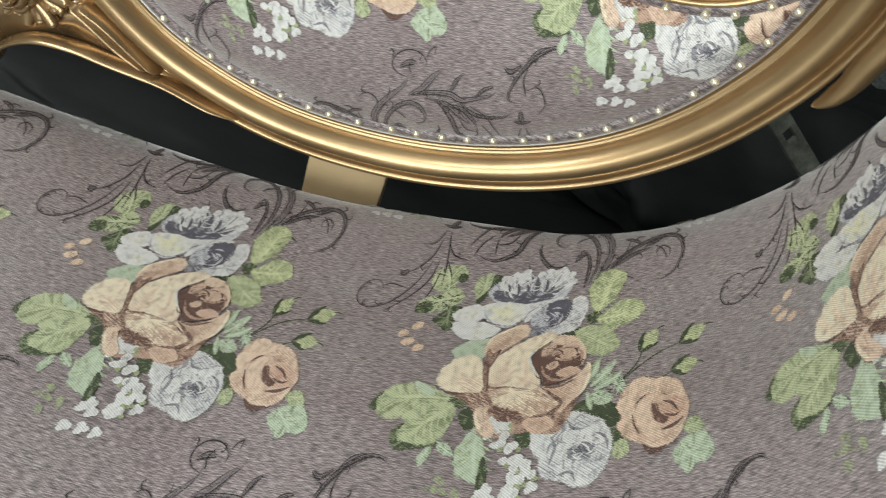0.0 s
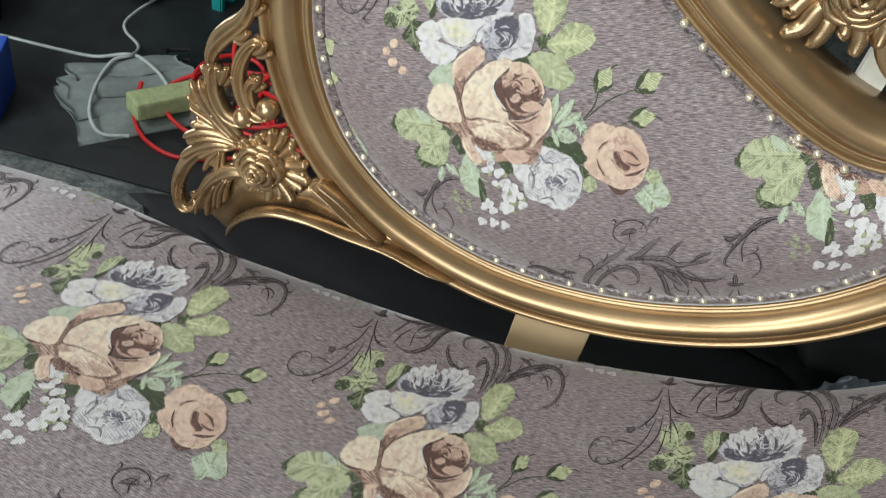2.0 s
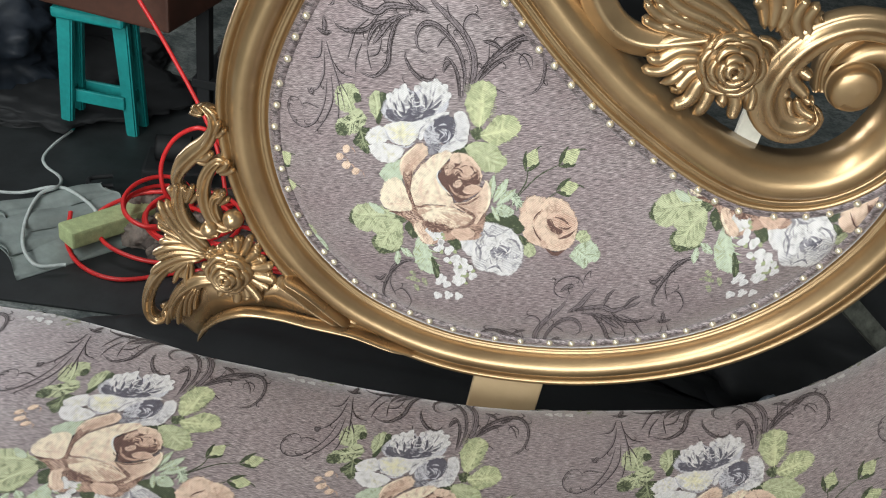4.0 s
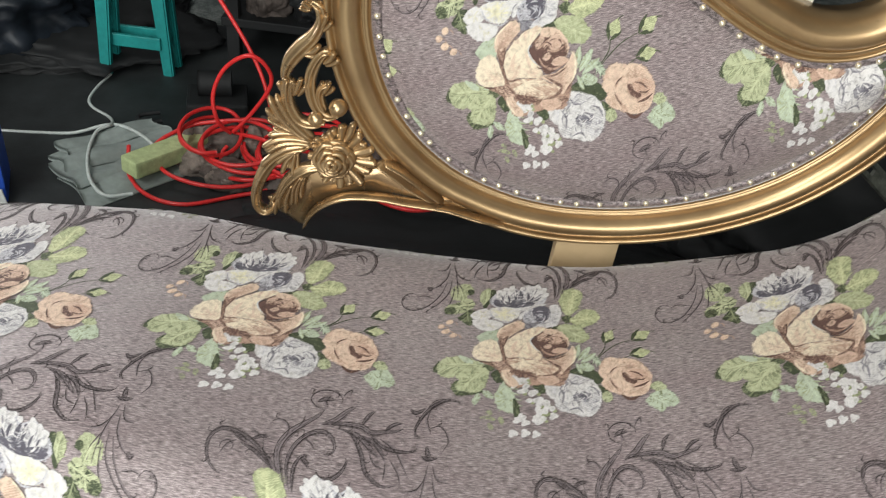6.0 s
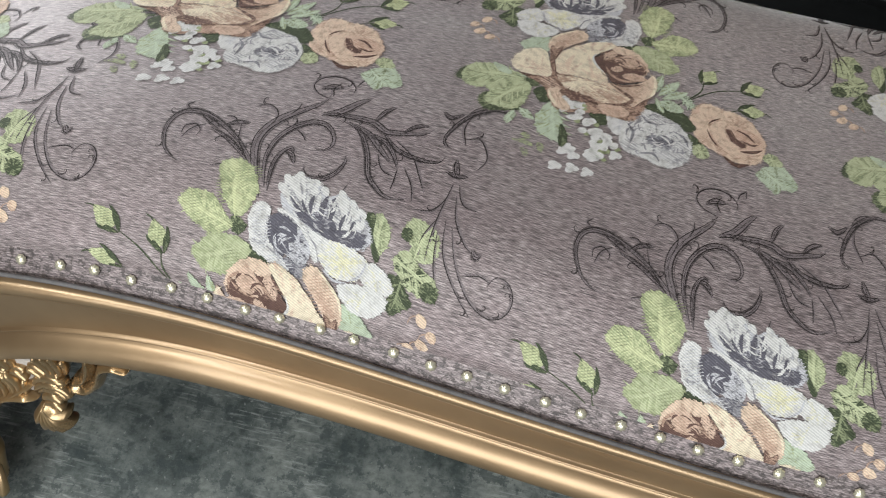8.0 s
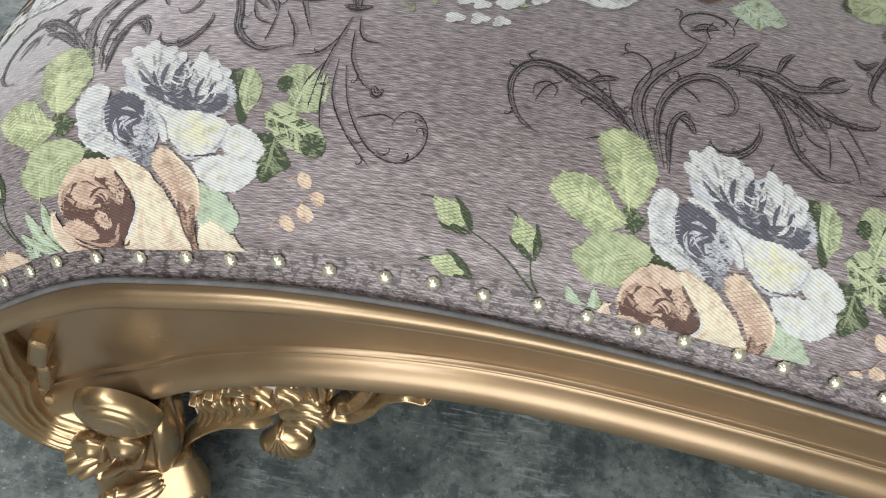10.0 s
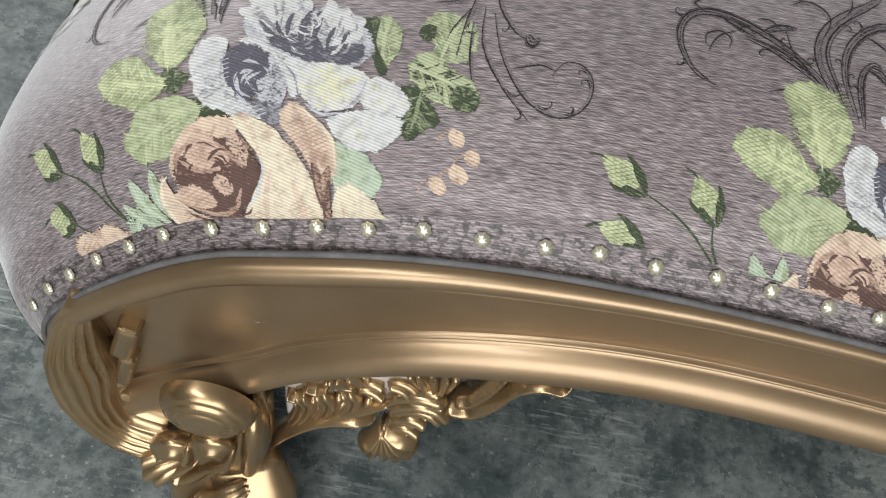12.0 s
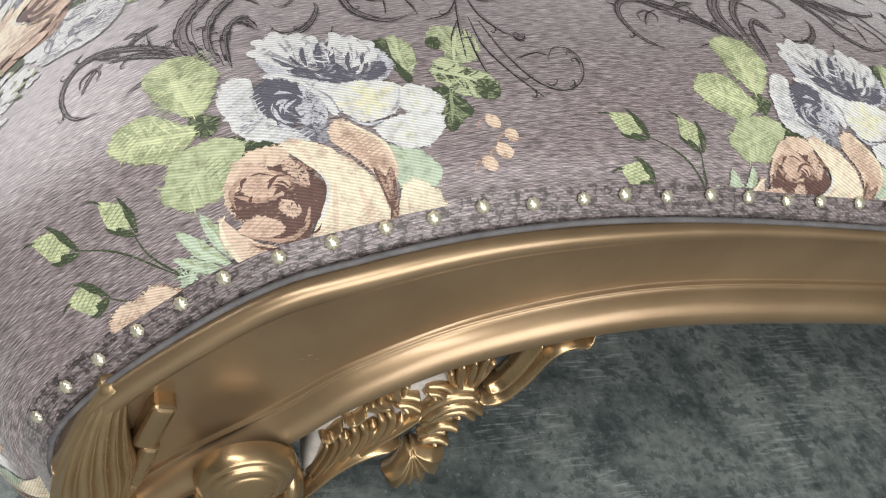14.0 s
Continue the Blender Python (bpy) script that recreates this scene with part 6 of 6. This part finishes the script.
# ---- the workshop behind ----
def plastic_stool():
    stool = tagged(new("plastic_stool"), "teal plastic stool standing on the concrete floor", "stool")
    cx, cy, h = -1.196, 1.815, 0.335
    part("stool_seat", block("stool_seat", TEAL, (0.18, 0.12, 0.03), (cx, cy, h - 0.015), bevel=0.012, seg=3), stool)
    feet = {}
    for sx in (-1, 1):
        for sy in (-1, 1):
            a, b = Vector((cx + sx * 0.062, cy + sy * 0.024 + sx * 0.012, h - 0.02)), Vector((cx + sx * 0.078, cy + sy * 0.030 + sx * 0.018, 0.0))
            bm = bmesh.new()
            bmesh.ops.create_cube(bm, size=1)
            for v in bm.verts:
                top_end = v.co.z > 0
                c, wx = (a, 0.040) if top_end else (b, 0.028)
                v.co = c + Vector((v.co.x * wx, v.co.y * 0.022, 0))
            bmesh.ops.bevel(bm, geom=bm.edges[:], offset=0.004, segments=2, affect="EDGES")
            part("leg", from_bm("leg", bm, TEAL), stool)
    for sy in (-1, 1):
        part("rung", block("rung", TEAL, (0.135, 0.010, 0.034), (cx, cy + sy * 0.028, 0.098), bevel=0.003), stool)
    for sx in (-1, 1):
        part("rung", block("rung", TEAL, (0.010, 0.056, 0.034), (cx + sx * 0.073, cy + sx * 0.016, 0.098), bevel=0.003), stool)
    return stool


plastic_stool()
crate = tagged(new("wooden_crate"), "red brown wooden crate resting on the teal stool", "crate")
part("body", block("body", BOXWOOD, (0.34, 0.26, 0.22), (-1.12, 1.85, 0.456), (0, 0, -8), 0.006), crate)
part("lid", block("lid", BOXWOOD, (0.36, 0.28, 0.018), (-1.12, 1.85, 0.576), (0, 0, -8), 0.004), crate)


# thin dark slab over the concrete in place of the shade there
tagged(part("floor_shade_slab", block("floor_shade_slab", FLOOR_SHADE, (1.10, 1.05, 0.006), (-1.14, 1.62, 0.003), (0, 0, 6), 0.002)), "thin dark slab standing in for shade on the workshop floor", "mat")


def foam_sheet(cx, cy, length, width, z, turn, seed):
    """A soft sheet with a rolled front edge and shallow waves."""
    n, m, rng = 26, 14, random.Random(seed)
    ph, ca, sa = rng.uniform(0, 6), math.cos(radians(turn)), math.sin(radians(turn))
    top = []
    for i in range(n):
        for j in range(m):
            x, y = (i / (n - 1) - 0.5) * length, (j / (m - 1) - 0.5) * width
            x += 0.008 * math.sin(5 * j / m + ph)
            h = z + 0.010 + 0.004 * math.sin(9 * i / n + ph) + 0.003 * math.sin(7 * j / m + 2 * ph) - 0.014 * max(0.0, 1 - j / 2.5) ** 2
            top.append((cx + x * ca - y * sa, cy + x * sa + y * ca, h))
    low = [(x, y, max(0.007, h - 0.009)) for x, y, h in top]
    o = n * m
    rim = [i * m for i in range(n)] + [(n - 1) * m + j for j in range(1, m)] + [i * m + m - 1 for i in range(n - 2, -1, -1)] + [j for j in range(m - 2, 0, -1)]
    faces = grid_faces(n, m) + [tuple(o + k for k in f[::-1]) for f in grid_faces(n, m)]
    faces += [(a, b, o + b, o + a) for a, b in zip(rim, rim[1:] + rim[:1])]
    return tagged(part("foam_sheet", mesh_of("foam_sheet", top + low, faces, FOAM)), "pale grey green foam sheet lying in a floor stack", "foam sheet", "stacked foam sheets")


for k, (cx, cy, ln, wd, turn) in enumerate(((-1.040, 1.315, 0.27, 0.15, 50), (-1.075, 1.345, 0.27, 0.11, 49), (-1.100, 1.375, 0.26, 0.08, 47), (-1.118, 1.400, 0.23, 0.05, 45))):
    foam_sheet(cx, cy, ln, wd, 0.006 + 0.011 * k, turn, k)
tagged(part("foam_offcut", block("foam_offcut", SPONGE, (0.20, 0.055, 0.040), (-0.972, 1.352, 0.048), (0, 3, 57), 0.006)), "pale green foam offcut on grey sheets", "foam offcut")


def hose(pts, label="bright red air hose coiled on the floor", r=0.0048, n=160):
    return tagged(part("air_hose", tube("air_hose", RED, pts, r, n)), label, "hose", "red hose")


def loop_pts(cx, cy, rx, ry, z, turns, ph, wob):
    n = int(14 * turns)
    return [(cx + (rx + wob * math.sin(k * 0.47)) * math.cos(ph + 2 * math.pi * k / 14), cy + (ry + wob * math.cos(k * 0.39)) * math.sin(ph + 2 * math.pi * k / 14), z + 0.012 * math.sin(k * 0.5) + 0.0012 * k) for k in range(n)]


hose([(-0.70, 1.30, 0.03), (-0.79, 1.275, 0.012), (-0.89, 1.22, 0.010), (-0.975, 1.235, 0.010), (-1.036, 1.29, 0.02), (-1.06, 1.36, 0.05)])
hose([(-0.70, 1.40, 0.09), (-0.80, 1.45, 0.10), (-0.90, 1.45, 0.085), (-0.96, 1.43, 0.07), (-1.005, 1.37, 0.05), (-0.96, 1.30, 0.035), (-0.87, 1.272, 0.03), (-0.78, 1.29, 0.03), (-0.70, 1.33, 0.05), (-0.62, 1.40, 0.04)])
hose([(-0.84, 1.43, 0.07), (-0.865, 1.40, 0.12), (-0.875, 1.41, 0.18), (-0.85, 1.42, 0.24), (-0.80, 1.42, 0.278), (-0.765, 1.43, 0.26), (-0.752, 1.44, 0.21), (-0.79, 1.44, 0.14), (-0.84, 1.43, 0.08), (-0.88, 1.46, 0.05)])
hose([(-0.83, 1.43, 0.07), (-0.855, 1.39, 0.045), (-0.84, 1.33, 0.03), (-0.79, 1.29, 0.045), (-0.73, 1.30, 0.05), (-0.66, 1.36, 0.05)])
hose([(-0.84, 1.44, 0.07), (-0.78, 1.40, 0.09), (-0.72, 1.38, 0.09), (-0.64, 1.40, 0.07), (-0.56, 1.46, 0.05)])
hose(loop_pts(-0.70, 1.42, 0.12, 0.12, 0.05, 2.2, 0.0, 0.018), n=260)
hose(loop_pts(-0.79, 1.37, 0.10, 0.09, 0.06, 2.1, 0.7, 0.018), n=220)
hose(loop_pts(-0.87, 1.40, 0.065, 0.095, 0.075, 1.6, 2.0, 0.012), n=180)
hose(loop_pts(-0.60, 1.38, 0.15, 0.11, 0.05, 2.1, 1.2, 0.025), n=220)
hose([(-0.56, 1.36, 0.05), (-0.50, 1.25, 0.075), (-0.40, 1.20, 0.085), (-0.30, 1.26, 0.08), (-0.24, 1.40, 0.03)])
hose([(-0.74, 1.45, 0.05), (-0.80, 1.52, 0.20), (-0.92, 1.58, 0.36), (-1.05, 1.62, 0.52), (-1.16, 1.64, 0.66), (-1.30, 1.70, 0.86)], "taut red air hose rising across the workshop")
tagged(part("cable", tube("cable", WIRE, [(-1.60, 1.40, 0.006), (-1.42, 1.42, 0.006), (-1.30, 1.434, 0.008), (-1.225, 1.446, 0.012), (-1.150, 1.452, 0.040), (-1.090, 1.425, 0.058), (-1.020, 1.385, 0.052), (-0.985, 1.345, 0.030)], 0.0038)), "pale power cable lying across foam sheets", "cable")
tagged(part("cable", tube("cable", WIRE, [(-1.262, 1.762, 0.006), (-1.268, 1.690, 0.006), (-1.262, 1.620, 0.006), (-1.235, 1.580, 0.006), (-1.185, 1.546, 0.008), (-1.150, 1.490, 0.030), (-1.128, 1.430, 0.056), (-1.146, 1.390, 0.056), (-1.134, 1.310, 0.044), (-1.098, 1.232, 0.034), (-1.052, 1.196, 0.024), (-1.000, 1.215, 0.024)], 0.0038)), "pale power cable running under the stool", "cable")

blue = tagged(new("blue_carton"), "blue carton with torn white labels on the floor", "carton")
part("body", block("body", BLUE, (0.07, 0.13, 0.12), (-1.303, 1.20, 0.06), (0, 0, 24), 0.003), blue)
part("label", block("label", PAPER, (0.05, 0.004, 0.055), (-1.283, 1.125, 0.078), (0, 20, 24), 0.001, 1), blue, "torn white paper label")
part("label", block("label", PAPER, (0.04, 0.004, 0.035), (-1.258, 1.130, 0.028), (0, -8, 24), 0.001, 1), blue, "small white paper label")


def crumple(name, material, at, size, seed, label, category):
    """A crumpled heap: a lump pushed about by noise, resting on the floor."""
    bm = bmesh.new()
    bmesh.ops.create_icosphere(bm, subdivisions=5, radius=1)
    for v in bm.verts:
        d = 1 + 0.35 * noise.noise(v.co * 1.6 + Vector((seed, 0, 0))) + 0.22 * abs(noise.noise(v.co * 4.2 + Vector((0, seed, 0)))) + 0.10 * abs(noise.noise(v.co * 8.5)) + 0.03 * noise.noise(v.co * 21)
        v.co = v.co * d
        v.co.z = max(v.co.z, -0.55)
        v.co = Vector((v.co.x * size[0], v.co.y * size[1], (v.co.z + 0.55) * size[2])) + Vector(at)
    return tagged(part(name, from_bm(name, bm, material, True)), label, category)


crumple("plastic_bag", BAG, (-1.66, 1.98, 0.0), (0.26, 0.24, 0.17), 3.1, "crumpled dark blue plastic bag beside the stool", "bag")
# added black sheet that darkens the floor beside the stool
crumple("shade_sheet", BLACK, (-1.50, 2.02, 0.0), (0.36, 0.30, 0.035), 23.0, "black sheet added as shade on the floor by the stool", "plastic sheet")
crumple("plastic_bag", BLACK, (-1.62, 1.42, 0.0), (0.13, 0.16, 0.13), 8.4, "crumpled black plastic bag on the floor", "bag")
crumple("plastic_bag", BLACK, (-1.9, 2.9, 0.0), (0.5, 0.4, 0.6), 5.0, "large black plastic bag against the wall", "bag")
for k, (x, y, a, b, c) in enumerate(((-0.86, 1.45, 0.07, 0.05, 0.05), (-0.76, 1.50, 0.09, 0.06, 0.05), (-0.64, 1.46, 0.08, 0.07, 0.04), (-0.82, 1.34, 0.06, 0.05, 0.03), (-0.55, 1.50, 0.10, 0.06, 0.05), (-0.70, 1.34, 0.07, 0.05, 0.03))):
    crumple("fabric_scrap", SCRAP, (x, y, 0.0), (a, b, c), 2.0 + k * 3.7, "crumpled brown fabric scrap on the floor", "scrap")

for k, (x, y, a, b, c) in enumerate(((-0.90, 1.37, 0.045, 0.035, 0.035), (-0.83, 1.33, 0.04, 0.03, 0.03), (-0.93, 1.44, 0.05, 0.035, 0.04), (-0.80, 1.45, 0.045, 0.04, 0.05), (-0.74, 1.38, 0.04, 0.035, 0.03))):
    crumple("rag", RAG, (x, y, 0.004), (a, b, c), 41.0 + k * 2.9, "crumpled grey brown rag among the hoses", "rag")

machine = tagged(new("compressor"), "black metal compressor beside the stool", "compressor")
part("body", block("body", BLACK, (0.15, 0.12, 0.045), (-0.945, 1.66, 0.023), (0, 0, 15), 0.008), machine)
part("motor", tube("motor", BLACK, [(-0.99, 1.65, 0.075), (-0.91, 1.67, 0.075)], 0.032, 12, 20), machine)
part("grip", tube("grip", BLACK, [(-1.06, 1.56, 0.03), (-1.10, 1.53, 0.03), (-1.08, 1.50, 0.03), (-1.04, 1.52, 0.03)], 0.006, 40, 8), machine)
rack = tagged(new("steel_rack"), "dark steel rack crowded with tools", "rack")
for x in (-0.98, -0.40, 0.20):
    for y in (1.95, 2.35):
        part("post", block("post", BLACK, (0.035, 0.035, 1.4), (x, y, 0.7), bevel=0.003), rack)
for z in (0.12, 0.42, 0.80, 1.2):
    part("shelf", block("shelf", BLACK, (1.24, 0.44, 0.025), (-0.39, 2.15, z), bevel=0.003), rack)
for k in range(9):
    x, z = -0.90 + 0.13 * (k % 5), (0.15, 0.45)[k // 5]
    crumple("fabric_scrap", (SCRAP, BLACK, BAG)[k % 3], (x, 2.02, z - 0.02), (0.06, 0.07, 0.07), 30 + k * 2.3, "dark bundle lying on the steel rack", "bundle")
# added black sheet: stands for the shaded floor in the gap
crumple("shade_sheet", BLACK, (-0.16, 1.02, 0.0), (0.66, 0.24, 0.04), 17.0, "black sheet added as shade on the floor behind the back", "plastic sheet")
crumple("plastic_bag", BLACK, (0.66, 1.34, 0.0), (0.46, 0.34, 0.17), 27.0, "large black plastic bag lying behind the back", "bag")
bar = tagged(new("drilled_board"), "mottled grey green drilled board leaning on a black bag", "board")
bm = bmesh.new()
for x0, x1, z0, z1 in ((-0.20, -0.052, -0.017, 0.017), (-0.028, 0.11, -0.017, 0.017), (-0.052, -0.028, 0.008, 0.017), (-0.052, -0.028, -0.017, -0.008)):
    bmesh.ops.create_cube(bm, size=1, matrix=Matrix.Translation((0.5 * (x0 + x1), 0, 0.5 * (z0 + z1))) @ Matrix.Diagonal((x1 - x0, 0.010, z1 - z0, 1)))
board = part("board", from_bm("board", bm, MOTTLED), bar)
board.matrix_world = pose(0.478, 1.165, 0.312, -32, 38, 4)
crumple("plastic_film", FILM_GREY, (0.36, 0.98, 0.07), (0.08, 0.05, 0.10), 12.0, "crumpled grey plastic film behind the back", "plastic film")
